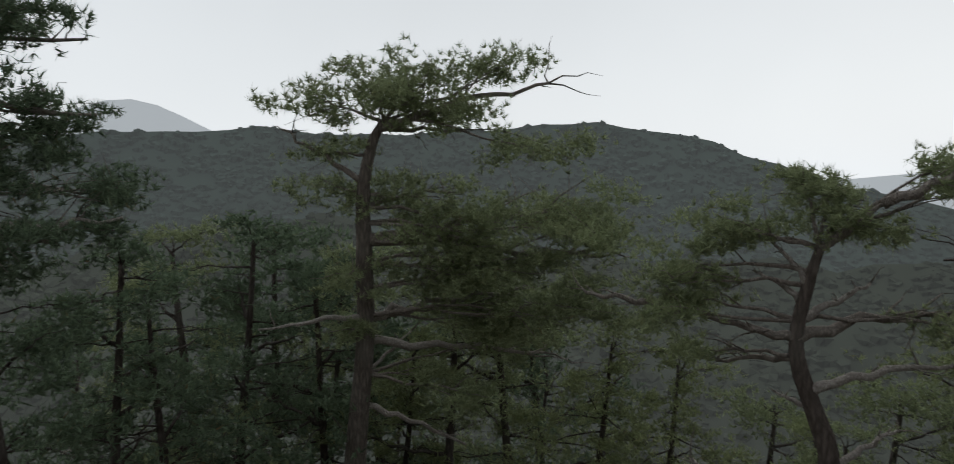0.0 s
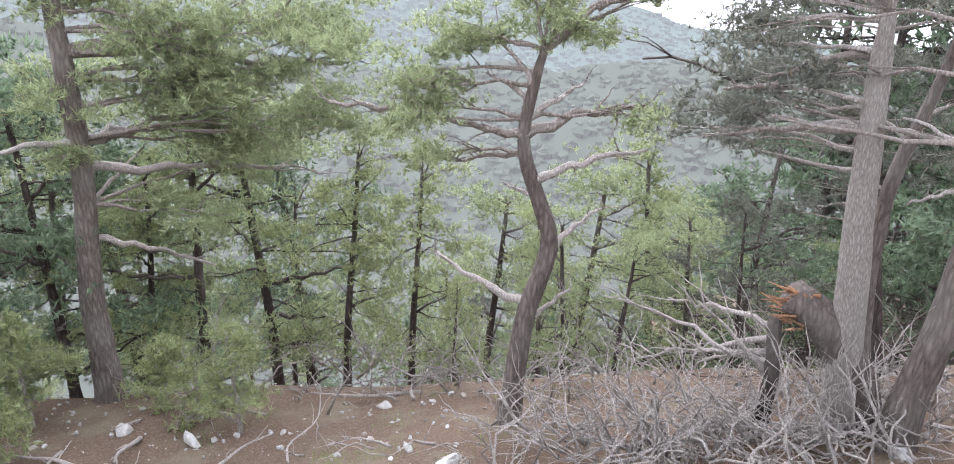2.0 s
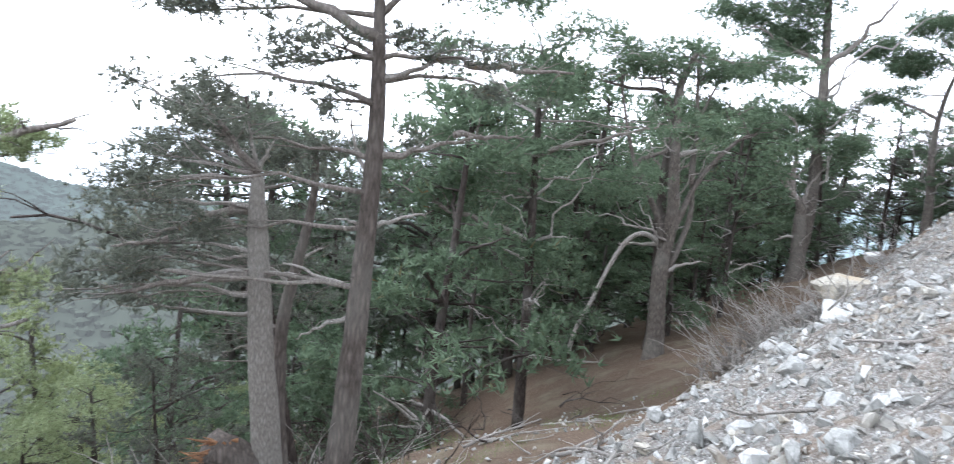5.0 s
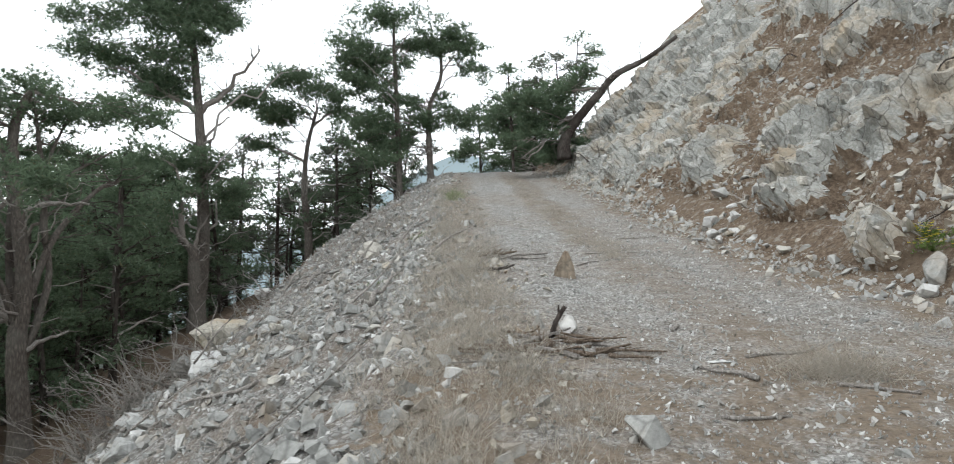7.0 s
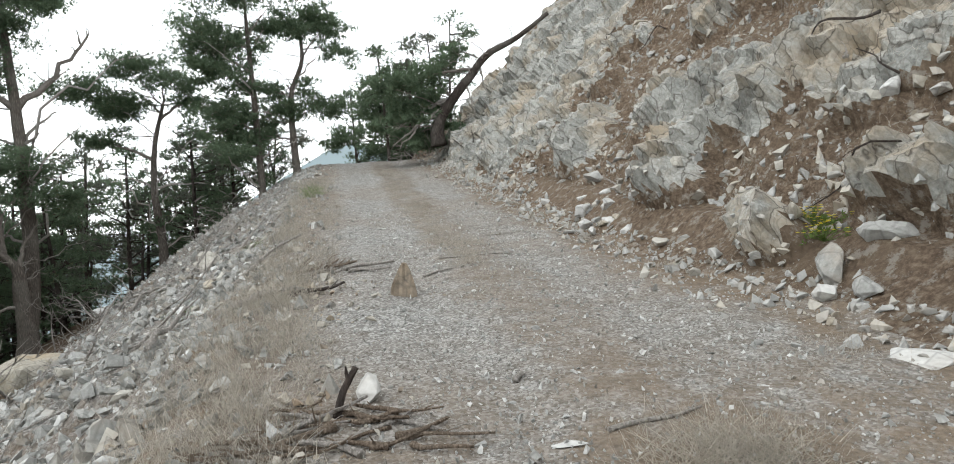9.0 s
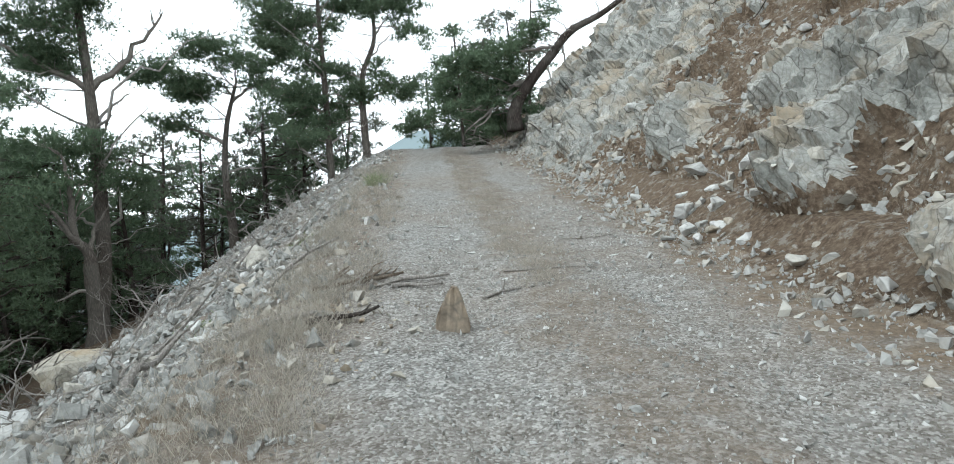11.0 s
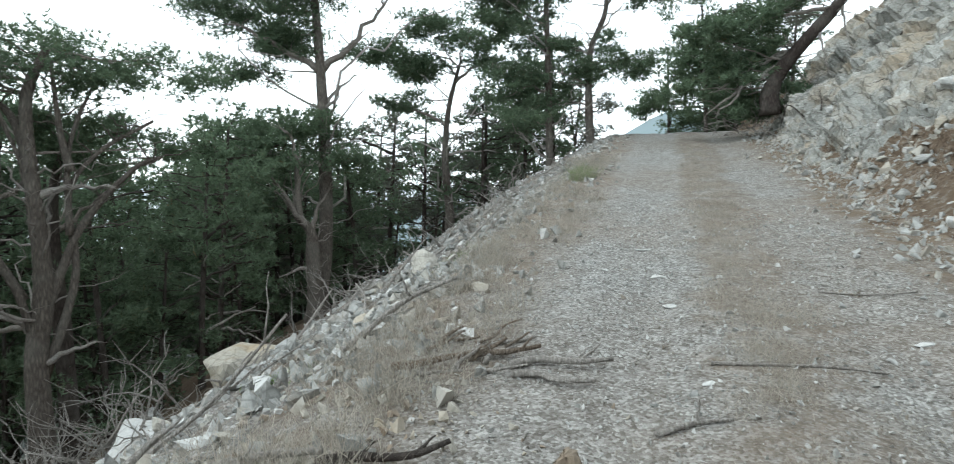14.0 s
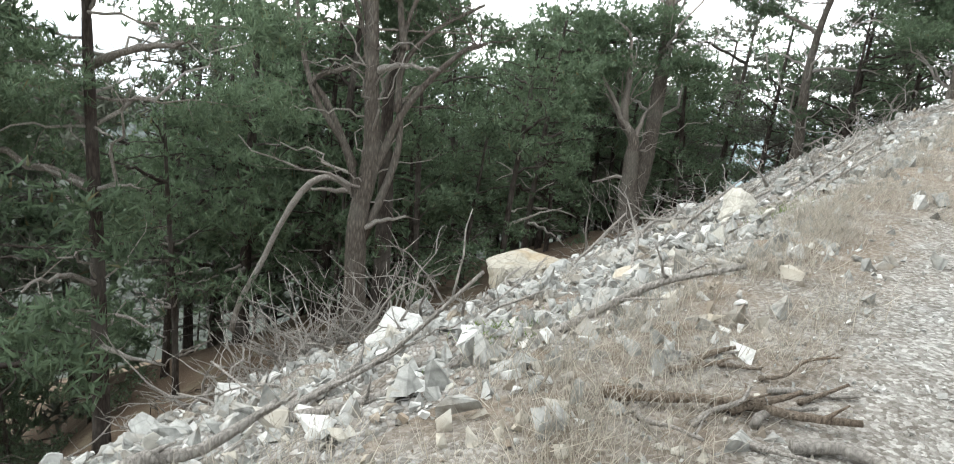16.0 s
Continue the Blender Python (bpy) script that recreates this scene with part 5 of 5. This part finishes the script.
def rocks():
    rng = random.Random(12)
    meshes = {m: [boulder_mesh(60 + 5 * k + s, (1, rng.uniform(0.65, 0.9), rng.uniform(0.5, 0.75)), mat) for s in range(4)] for k, (m, mat) in enumerate((("grey", LIMESTONE), ("white", LIME_WHITE), ("tan", LIME_TAN)))}
    words = {"grey": "angular grey limestone rock on the rubble bank", "white": "pale broken limestone rock on the rubble bank", "tan": "ochre-stained limestone rock on the rubble bank"}

    def put(kind, x, y, size, label="", sink=0.12, group=""):
        z = face_at(y, (x - 3.72) / 0.69)[0].z if x > 4.0 else top(x, y)
        solid("rock", rng.choice(meshes[kind]), (x, y, z + size * (0.3 - sink)), label or words[kind], "rock", group, turn=(rng.uniform(-0.35, 0.35), rng.uniform(-0.35, 0.35), rng.uniform(0, 6.3)), scale=(size, size * rng.uniform(0.8, 1.15), size * rng.uniform(0.8, 1.2)))

    for i in range(190):
        f = rng.random()
        x = -1.3 - 5.4 * f + rng.uniform(-0.3, 0.3)
        y = rng.uniform(-5, 13) if i < 130 else rng.uniform(10, 30)
        put(rng.choice(("grey", "grey", "grey", "grey", "grey", "white", "tan")), x, y, rng.uniform(0.14, 0.3) + 0.4 * f * rng.random() ** 2, group="rocks of the bank")
    for i in range(60):
        x, y = rng.uniform(4.1, 9.5), rng.uniform(2, 24)
        put(rng.choice(("grey", "grey", "tan", "white")), x, y, rng.uniform(0.22, 0.6), "limestone rock bedded in the earth of the cutting", 0.3, "rocks of the cutting")
    for i in range(44):
        put(rng.choice(("grey", "white", "grey", "tan")), 3.85 + abs(rng.gauss(0, 0.35)), rng.uniform(1, 26), rng.uniform(0.14, 0.32), "limestone rock fallen at the foot of the cutting", 0.1, "rocks fallen from the cutting")
    put("tan", -6.4, 15.4, 1.75, "large tan limestone boulder at the foot of the bank", 0.2)
    put("white", -5.6, 11.8, 0.9, "big pale boulder at the foot of the bank", 0.15)
    put("grey", -6.6, 13.2, 0.8, "big grey boulder at the foot of the bank", 0.15)
    put("tan", -2.7, 14.7, 0.75, "tan limestone boulder high on the bank", 0.15)
    put("white", -7.9, 24.6, 0.9, "pale boulder near the tall grey pine", 0.1)
    put("grey", 4.05, 6.1, 0.42, "upright grey block at the foot of the cutting", 0.0)
    put("white", 3.82, 4.83, 0.24, "small pale pointed stone by the track", 0.0)
    for dx, dy, s in ((0, 0, 0.3), (0.5, 0.25, 0.36), (0.25, 0.75, 0.4), (0.75, 0.9, 0.3), (-0.05, -0.45, 0.24), (0.55, 1.5, 0.3), (1.0, 0.4, 0.34)):
        put("white", 3.75 + dx, 10.3 + dy, s, "white limestone rock heaped at the foot of the cutting", 0.05, "white rocks at the cutting")
    put("white", 0.1, 3.95, 0.24, "pale stone beside the heap of sticks", 0.05)
    for x, y, s in ((-9.6, -8.0, 0.4), (-9.2, -6.9, 0.5), (-7.6, -3.6, 0.45), (-7.0, -3.0, 0.35), (-7.4, 0.9, 0.4), (-6.6, 1.9, 0.5), (-10.3, -4.6, 0.35)):
        put("grey", x, y, s * 0.8, "grey rock half buried in needle litter", 0.15, "rocks on the shelf")
    for x, y, s in ((0.88, 11.4, 0.26), (0.35, 11.5, 0.2), (1.0, 10.4, 0.24), (1.2, 8.7, 0.18), (0.7, 12.6, 0.24), (2.6, 9.6, 0.22), (1.0, 3.0, 0.2), (3.45, 3.45, 0.7), (3.5, 3.0, 0.5)):
        ob = solid("flat_stone", rng.choice(meshes["white"]), (x, y, top(x, y)), "flat white stone bedded in the gravel", "stone", "flat stones of the track", turn=(0, 0, rng.uniform(0, 6)), scale=(s, s * 0.8, s * 0.22))


rocks()


def standing_stone():
    """The pointed stone set up in the track."""
    bm = bmesh.new()
    bmesh.ops.create_cube(bm, size=1.0)
    bmesh.ops.subdivide_edges(bm, edges=bm.edges[:], cuts=7, use_grid_fill=True)
    for v in bm.verts:
        f = v.co.z + 0.5
        x, y = v.co.x, v.co.y
        left, right = -0.135 + 0.115 * f ** 1.3, 0.125 - 0.075 * f ** 2.2
        ridge = 0.022 * noise.noise(Vector((x * 9, y * 9, f * 1.1))) + 0.01 * noise.noise(Vector((x * 26, y * 26, f * 3)))
        px = left + (right - left) * (x + 0.5)
        py = y * (0.19 - 0.1 * f) * (1 - 0.35 * abs(x)) + 0.04 * f
        pz = f * 0.35 - 0.1 * f * max(0.0, -x) - 0.05 * f * max(0.0, x - 0.2)
        v.co = Vector((px + ridge * (1 + abs(x)), py + ridge * 1.6, pz + 0.012 * noise.noise(Vector((x * 12, y * 12, 4))) * f))
    me = bpy.data.meshes.new("standing_stone")
    bm.to_mesh(me)
    bm.free()
    me.materials.append(LIME_BROWN)
    solid("standing_stone", me, (0.58, 7.0, top(0.58, 7.0) - 0.02), "pointed tan stone standing upright in the track", "stone")


standing_stone()


# ---- dead wood ----
def stick(path, r0, r1, label, mat=None, name="stick", group="", forks=2, seed=0):
    rng = random.Random(seed)
    items = [(smooth_path(path, 10), r0, r1, 8)]
    pts = items[0][0]
    for k in range(forks):
        q = pts[rng.randint(3, 9)]
        d = (pts[-1] - pts[0]).normalized() + Vector((rng.uniform(-1, 1), rng.uniform(-1, 1), rng.uniform(-0.1, 0.7)))
        items.append((branch_path(q, q + d.normalized() * (pts[-1] - pts[0]).length * rng.uniform(0.15, 0.35), rng, 0.15, 4, 0.1), r1 * 0.9, r1 * 0.3, 5))
    ob = new(name, tubes(name, items, mat or DEADWOOD, rng, 0.14))
    return tagged(ob, label, "stick", group)


def lying(x, y, yaw, ln, r, label, mat=None, seed=0, lift=0.0, forks=2, group=""):
    rng = random.Random(seed)
    c, s = math.cos(radians(yaw)), math.sin(radians(yaw))
    pts = []
    for f in (0, 0.3, 0.65, 1):
        px, py = x + c * ln * f + rng.uniform(-0.09, 0.09) * ln, y + s * ln * f + rng.uniform(-0.09, 0.09) * ln
        q = face_at(py, (px - 3.72) / 0.69)[0] + Vector((-0.06, 0, 0.06)) if px > 4.0 else Vector((px, py, top(px, py)))
        pts.append((q.x, q.y, q.z + r * 0.8 + lift * f))
    return stick(pts, r, r * 0.4, label, mat, group=group, forks=forks, seed=seed)


def sticks():
    rng = random.Random(31)
    heap = "dry grey stick in the heap on the track"
    for k in range(30):
        lying(-0.05 + rng.uniform(-0.42, 0.35), 3.45 + rng.uniform(-0.3, 0.3), rng.choice((0, 180)) + rng.uniform(-35, 35), rng.uniform(0.22, 0.6), rng.uniform(0.008, 0.024), heap, DRY_WOOD if k % 3 else DEADWOOD, 300 + k, rng.uniform(0, 0.06), group="heap of sticks")
    z = top(-0.05, 3.7)
    stick([(-0.08, 3.68, z), (-0.04, 3.7, z + 0.13), (0.04, 3.72, z + 0.26)], 0.026, 0.018, "dark broken stick standing up from the heap", BARK_DARK, forks=1, seed=5)
    for k, (x, y, yaw, ln, r) in enumerate(((1.25, 3.1, 5, 0.5, 0.016), (1.05, 2.5, 130, 0.45, 0.02), (1.45, 2.4, -40, 0.5, 0.018), (1.0, 4.0, 60, 0.15, 0.022), (0.6, 1.9, 10, 0.4, 0.014), (1.3, 8.9, 10, 0.9, 0.014), (2.2, 10.9, -5, 0.8, 0.012), (0.9, 8.0, 20, 0.4, 0.02))):
        lying(x, y, yaw, ln, r, "bleached stick lying on the gravel", None, 400 + k)
    lying(-0.75, 8.5, 35, 0.6, 0.034, "brown rotten log at the edge of the track", DRY_WOOD, 500, 0.03, 1)
    lying(-0.35, 8.75, 28, 0.55, 0.034, "brown dead log at the edge of the track", DRY_WOOD, 501, 0.03, 1)
    lying(0.0, 8.75, 8, 0.6, 0.034, "pale dead branch at the edge of the track", None, 502, 0.03)
    lying(0.05, 8.6, -12, 0.5, 0.03, "pale dead branch at the edge of the track", None, 504, 0.02)
    lying(-0.55, 7.3, 22, 0.55, 0.034, "dark branch at the edge of the track", BARK_DARK, 503, 0.05)
    lying(-1.1, 7.1, 15, 0.6, 0.04, "grey dead branch on the bank's edge", None, 505, 0.1)
    lying(-1.9, 6.9, 70, 0.7, 0.045, "pale barked branch among the rubble", None, 506, 0.15)
    lying(-3.2, 6.6, 165, 1.2, 0.035, "long pale branch sticking out of the bank", None, 507, 0.1)
    for k in range(12):
        lying(-0.45 + rng.uniform(-0.3, 0.35), 8.8 + rng.uniform(-0.35, 0.4), rng.uniform(-25, 70), rng.uniform(0.18, 0.42), rng.uniform(0.01, 0.028), "short dry stick at the edge of the track", DRY_WOOD if k % 2 else None, 520 + k, rng.uniform(0, 0.1), 1, "sticks at the edge of the track")
    for k in range(60):
        x, y = -1.4 - 5 * rng.random(), rng.uniform(-4, 22)
        lying(x, y, rng.uniform(0, 360), rng.uniform(0.5, 1.5), rng.uniform(0.012, 0.035), "grey dead branch caught in the rubble", None, 600 + k, rng.uniform(0.05, 0.5), 3, "branches in the rubble")
    for k in range(26):
        x, y = rng.uniform(4.2, 8.5), rng.uniform(3, 24)
        lying(x, y, rng.uniform(40, 140), rng.uniform(0.4, 1.4), rng.uniform(0.01, 0.025), "dry root hanging from the cutting", DEADWOOD if k % 2 else BARK_DARK, 700 + k, 0.05, 2, "roots of the cutting")
    for k in range(56):
        x, y = rng.uniform(-11.5, -6.8), rng.uniform(-9, 11)
        lying(x, y, rng.uniform(0, 360), rng.uniform(0.5, 1.8), rng.uniform(0.012, 0.04), "fallen grey branch on needle litter", None, 800 + k, rng.uniform(0, 0.3), 3, "fallen branches on the shelf")


sticks()


def brush_heap(x, y, n, span, tall, label, seed, mat=None):
    """A tangle of dead twigs past counting, heaped on the ground."""
    rng = random.Random(seed)
    items = []
    for _ in range(n):
        px, py = x + rng.gauss(0, span[0]), y + rng.gauss(0, span[1])
        z = top(px, py) + rng.uniform(0, tall * 0.4)
        d = Vector((rng.uniform(-1, 1), rng.uniform(-1, 1), rng.uniform(-0.1, 0.85))).normalized() * rng.uniform(0.3, 1.5)
        a = Vector((px, py, z))
        p = branch_path(a, a + d, rng, 0.25, 5, 0.16)
        r = rng.uniform(0.007, 0.027)
        items.append((p, r, 0.003, 4))
        for k in range(3):
            q = p[rng.randint(1, 5)]
            e = d * 0.3 + Vector((rng.uniform(-1, 1), rng.uniform(-1, 1), rng.uniform(-0.3, 0.8))) * 0.25
            items.append((branch_path(q, q + e, rng, 0.2, 3, 0.15), r * 0.5, 0.0015, 3))
    ob = new("brush_heap", tubes("brush_heap", items, mat or DEADWOOD, rng, 0.05))
    tagged(ob, label, "brush", kind="stuff")


brush_heap(-7.9, -1.0, 260, (0.45, 1.1), 0.75, "tangle of bleached dead twigs below the crooked pine", 1)
brush_heap(-8.6, 1.4, 130, (0.9, 0.8), 0.7, "bleached twigs about the pale pine's foot", 2)
brush_heap(-7.0, 11.3, 200, (0.55, 0.8), 0.9, "pale tangle of dead brush at the bank's foot", 3)
brush_heap(-12.0, 4.0, 220, (1.3, 2.6), 1.3, "dark dead undergrowth in the wood", 8, BARK_DARK)
brush_heap(-10.8, -3.6, 120, (0.5, 3.0), 0.9, "grey dead undergrowth where the slope breaks away", 9, BARK_PALE)
brush_heap(-5.9, 12.2, 40, (0.4, 0.4), 0.5, "dead twigs among the boulders", 4)
brush_heap(-7.0, 20.0, 50, (0.5, 0.8), 0.5, "dead twigs at the bank's edge", 5)
brush_heap(-3.4, 21.0, 60, (0.7, 2.5), 0.4, "dry grey twigs along the bank", 6)
brush_heap(4.2, 27.5, 90, (0.9, 1.2), 0.9, "dead hanging branches under the leaning pine", 7)


def snapped_pine():
    """A pine broken off at chest height: its dark stump and the thrown trunk with splintered end."""
    rng = random.Random(9)
    x, y = -8.56, 0.05
    z = h(x, y)
    root = thing("snapped_pine", (x, y, z), "snapped pine with dark stump and torn orange wood", "tree")
    v, f = tube(smooth_path([(0, -0.05, -0.3), (0.03, -0.02, 0.7), (-0.03, -0.08, 1.45)], 10), [0.1 - 0.003 * i for i in range(11)], 12, rng, 0.12)
    part("stump", mesh_of("stump", v, f, BARK_DARK, smooth=True), root)
    v, f = tube(smooth_path([(0.3, 1.15, -0.25), (0.2, 0.85, 0.75), (0.08, 0.42, 1.45), (0.0, 0.02, 1.74)], 12), [0.24 - 0.004 * i for i in range(13)], 14, rng, 0.1)
    part("broken_trunk", mesh_of("broken_trunk", v, f, BARK_RED, smooth=True), root)
    items = []
    for k in range(60):
        a = Vector((0.1 + rng.uniform(-0.1, 0.08), 0.14 + rng.uniform(-0.13, 0.13), 1.62 + rng.uniform(-0.22, 0.2)))
        d = Vector((-0.5 + rng.uniform(-0.3, 0.3), -0.9, rng.uniform(-0.45, 0.5))).normalized() * rng.uniform(0.12, 0.36)
        items.append(([a, a + d * 0.6, a + d], rng.uniform(0.012, 0.03), 0.002, 4))
    part("splintered_end", tubes("splintered_end", items, SPLINTER, rng, 0.2), root, "fresh orange splintered wood", kind="stuff")
    ends = ((-0.9, -0.05, 1.5, -0.1), (-2.1, 0.0, 1.1, 0.25), (-1.2, 0.1, 0.75, -0.2), (-0.9, 0.15, 0.4, 0.1), (-1.7, 0.2, 0.3, 0.0), (-1.3, -0.1, 1.3, 0.3))
    for k, (u, w, z1, b) in enumerate(ends):
        side = Vector((0.47, 0.88, 0))
        away = Vector((-0.88, 0.47, 0))
        a = Vector((0, 0, 0.55 + 0.16 * k))
        e = side * u + away * (w + b) + Vector((0, 0, z1))
        lp = branch_path(a, e, rng, 0.14, 9, 0.07)
        part("limb", tubes("limb", [(lp, 0.045, 0.01, 7)] + [(branch_path(lp[j], lp[j] + (e - a) * 0.25 + Vector((rng.uniform(-.3, .3), rng.uniform(-.3, .3), rng.uniform(-.1, .35))), rng, 0.2, 4, 0.12), 0.014, 0.003, 4) for j in (4, 5, 6, 7, 8)], DEADWOOD, rng, 0.12), root, "bare grey dead limb")


snapped_pine()


# ---- small plants ----
def blades(name, label, mat, seed, n, spot, tall, width, category="grass", splay=0.5):
    rs = np.random.RandomState(seed)
    p = np.array([tuple(face_at(y, (x - 3.72) / 0.69)[0]) if x > 4.0 else (x, y, top(x, y) - 0.01) for x, y in (spot(rs) for _ in range(n))])
    d = rs.normal(size=(n, 3)) * np.array([splay, splay, 0.2]) + np.array([0, 0, 1.0])
    d /= np.linalg.norm(d, axis=1)[:, None]
    s = np.cross(d, rs.normal(size=(n, 3)))
    s /= np.linalg.norm(s, axis=1)[:, None]
    ln = tall * rs.uniform(0.35, 1.1, (n, 1))
    droop = rs.normal(size=(n, 3)) * np.array([0.3, 0.3, 0.05])
    mid, tip = p + d * ln * 0.55, p + d * ln + droop * ln * 0.6
    tri = np.concatenate([np.stack([p - s * width, p + s * width, mid], 1), np.stack([mid - s * width * 0.8, mid + s * width * 0.8, tip], 1)])
    ob = new(name, triangles(name, tri, mat))
    tagged(ob, label, category, kind="stuff")


def clumped(centres, sx, sy):
    def spot(rs):
        x, y = centres[rs.randint(len(centres))]
        return x + sx * rs.randn(), y + sy * rs.randn()
    return spot


gr = random.Random(8)
verge = [(-0.78 + gr.gauss(0, 0.3), 0.8 + 21 * gr.random() ** 1.2) for _ in range(190)]
blades("dry_grass", "dry straw-coloured grass along the verge", STRAW, 1, 15000, clumped(verge, 0.1, 0.12), 0.32, 0.0024)
middle = [(1.6 + gr.gauss(0, 0.2), 6.5 + 18 * gr.random()) for _ in range(130)]
blades("middle_grass", "thin dry grass between the wheel tracks", STRAW, 2, 10500, clumped(middle, 0.08, 0.11), 0.13, 0.002)
bank = [(-1.0 - 3.5 * gr.random(), gr.uniform(-3, 20)) for _ in range(60)]
blades("bank_grass", "dry grass tufts among the rubble", STRAW, 3, 4500, clumped(bank, 0.1, 0.1), 0.2, 0.0025)
toe = [(3.6 + gr.gauss(0.3, 0.4), gr.uniform(1, 24)) for _ in range(70)]
blades("toe_grass", "withered grass at the foot of the cutting", STRAW, 4, 4000, clumped(toe, 0.12, 0.12), 0.14, 0.0022)
slope = [(4.2 + 5 * gr.random(), gr.uniform(2, 24)) for _ in range(140)]
blades("slope_grass", "withered grass and rootlets on the cutting", STRAW, 9, 7000, clumped(slope, 0.12, 0.16), 0.16, 0.0025, "grass", 0.9)
blades("dead_shrub", "brittle dry shrub growing in the track", STRAW, 5, 1100, clumped([(1.6, 2.65), (1.75, 2.5), (1.45, 2.6)], 0.13, 0.12), 0.3, 0.0022, "shrub", 0.9)
shelf = [(gr.uniform(-12, -7), gr.uniform(-9, 12)) for _ in range(50)]
blades("shelf_grass", "thin green and dry grass on the shelf", GREEN_GRASS, 6, 3500, clumped(shelf, 0.18, 0.18), 0.18, 0.003)
blades("green_tuft", "small green bush at the edge of the track", NEEDLES_MID, 7, 500, clumped([(-0.76, 18.6), (-0.7, 18.9)], 0.1, 0.12), 0.36, 0.005, "bush", 0.6)
blades("weeds", "fresh green weeds on the bank", GREEN_GRASS, 8, 500, clumped([(-1.9, 9.2), (-2.2, 9.8), (-1.6, 12.8)], 0.14, 0.14), 0.1, 0.005, "weeds", 0.8)


def flowering_plant(x, y, seed):
    rng = random.Random(seed)
    rs = np.random.RandomState(seed)
    z = top(x, y)
    root = thing("flowering_plant", (x, y, z), "low green plant with small yellow flowers", "plant", "yellow flowers")
    items, heads = [], []
    for k in range(26):
        e = Vector((rng.gauss(0, 0.13), rng.gauss(0, 0.13), rng.uniform(0.08, 0.2)))
        items.append((branch_path((0, 0, 0), e, rng, 0.1, 4, 0.05), 0.004, 0.002, 4))
        heads.append(np.array(e))
    part("greenery", tubes("greenery", items, GREEN_GRASS, rng), root, kind="stuff")
    part("foliage", needle_tufts("foliage", [(0, 0, 0.06)], [0.16], seed, GREEN_GRASS, 2.5, 0.045, 0.008, 8), root, kind="stuff")
    tri = []
    for c in heads:
        for k in range(7):
            a = 2 * math.pi * k / 7
            d = np.array([math.cos(a), math.sin(a), 0.35]) * 0.028
            s = np.array([-math.sin(a), math.cos(a), 0]) * 0.01
            tri.append((c + d * 0.2 - s, c + d * 0.2 + s, c + d))
    part("blossom", triangles("blossom", np.array(tri), PETALS), root, "small yellow flowers", kind="stuff")


flowering_plant(4.33, 5.5, 1)
flowering_plant(4.55, 6.0, 2)
flowering_plant(4.45, 5.75, 3)


def sapling(x, y, tall, seed):
    spec = random_spec(seed, tall, 0.02 + 0.012 * tall, 0.1, 0.34, 16, 0.05, 0)
    spec["at"] = (x, y, h(x, y))
    pine(spec, "light green bushy pine sapling on the shelf", seed, BARK_PALE, NEEDLES_LIGHT, 6.0, 0.11, 0.0065, 8, category="sapling", group="pine saplings")


for k, (x, y, t) in enumerate(((-9.5, -6.4, 1.35), (-10.0, -9.5, 1.7), (-10.5, -7.8, 1.2), (-10.2, -10.4, 1.5), (-9.9, -7.1, 0.9), (-8.6, -9.0, 1.0))):
    sapling(x, y, t, 900 + k)


def arch_limb():
    """The great dead limb that bows from the umbrella pine to the ground."""
    rng = random.Random(4)
    base = Vector(PINE_E["at"])
    pts = [(0.07, 0.09, 2.5), (-0.11, -0.14, 2.82), (-0.46, -0.58, 3.05), (-0.77, -0.98, 2.73), (-1.07, -1.35, 1.86), (-1.33, -1.68, 0.83), (-1.57, -1.99, -0.02), (-1.66, -2.1, -0.7)]
    ob = new("fallen_limb", tubes("fallen_limb", [(smooth_path(pts, 18), 0.085, 0.06, 9)], DEADWOOD, rng, 0.12))
    ob.location = base
    tagged(ob, "great bare pale limb arching down from the umbrella pine", "dead limb")


arch_limb()
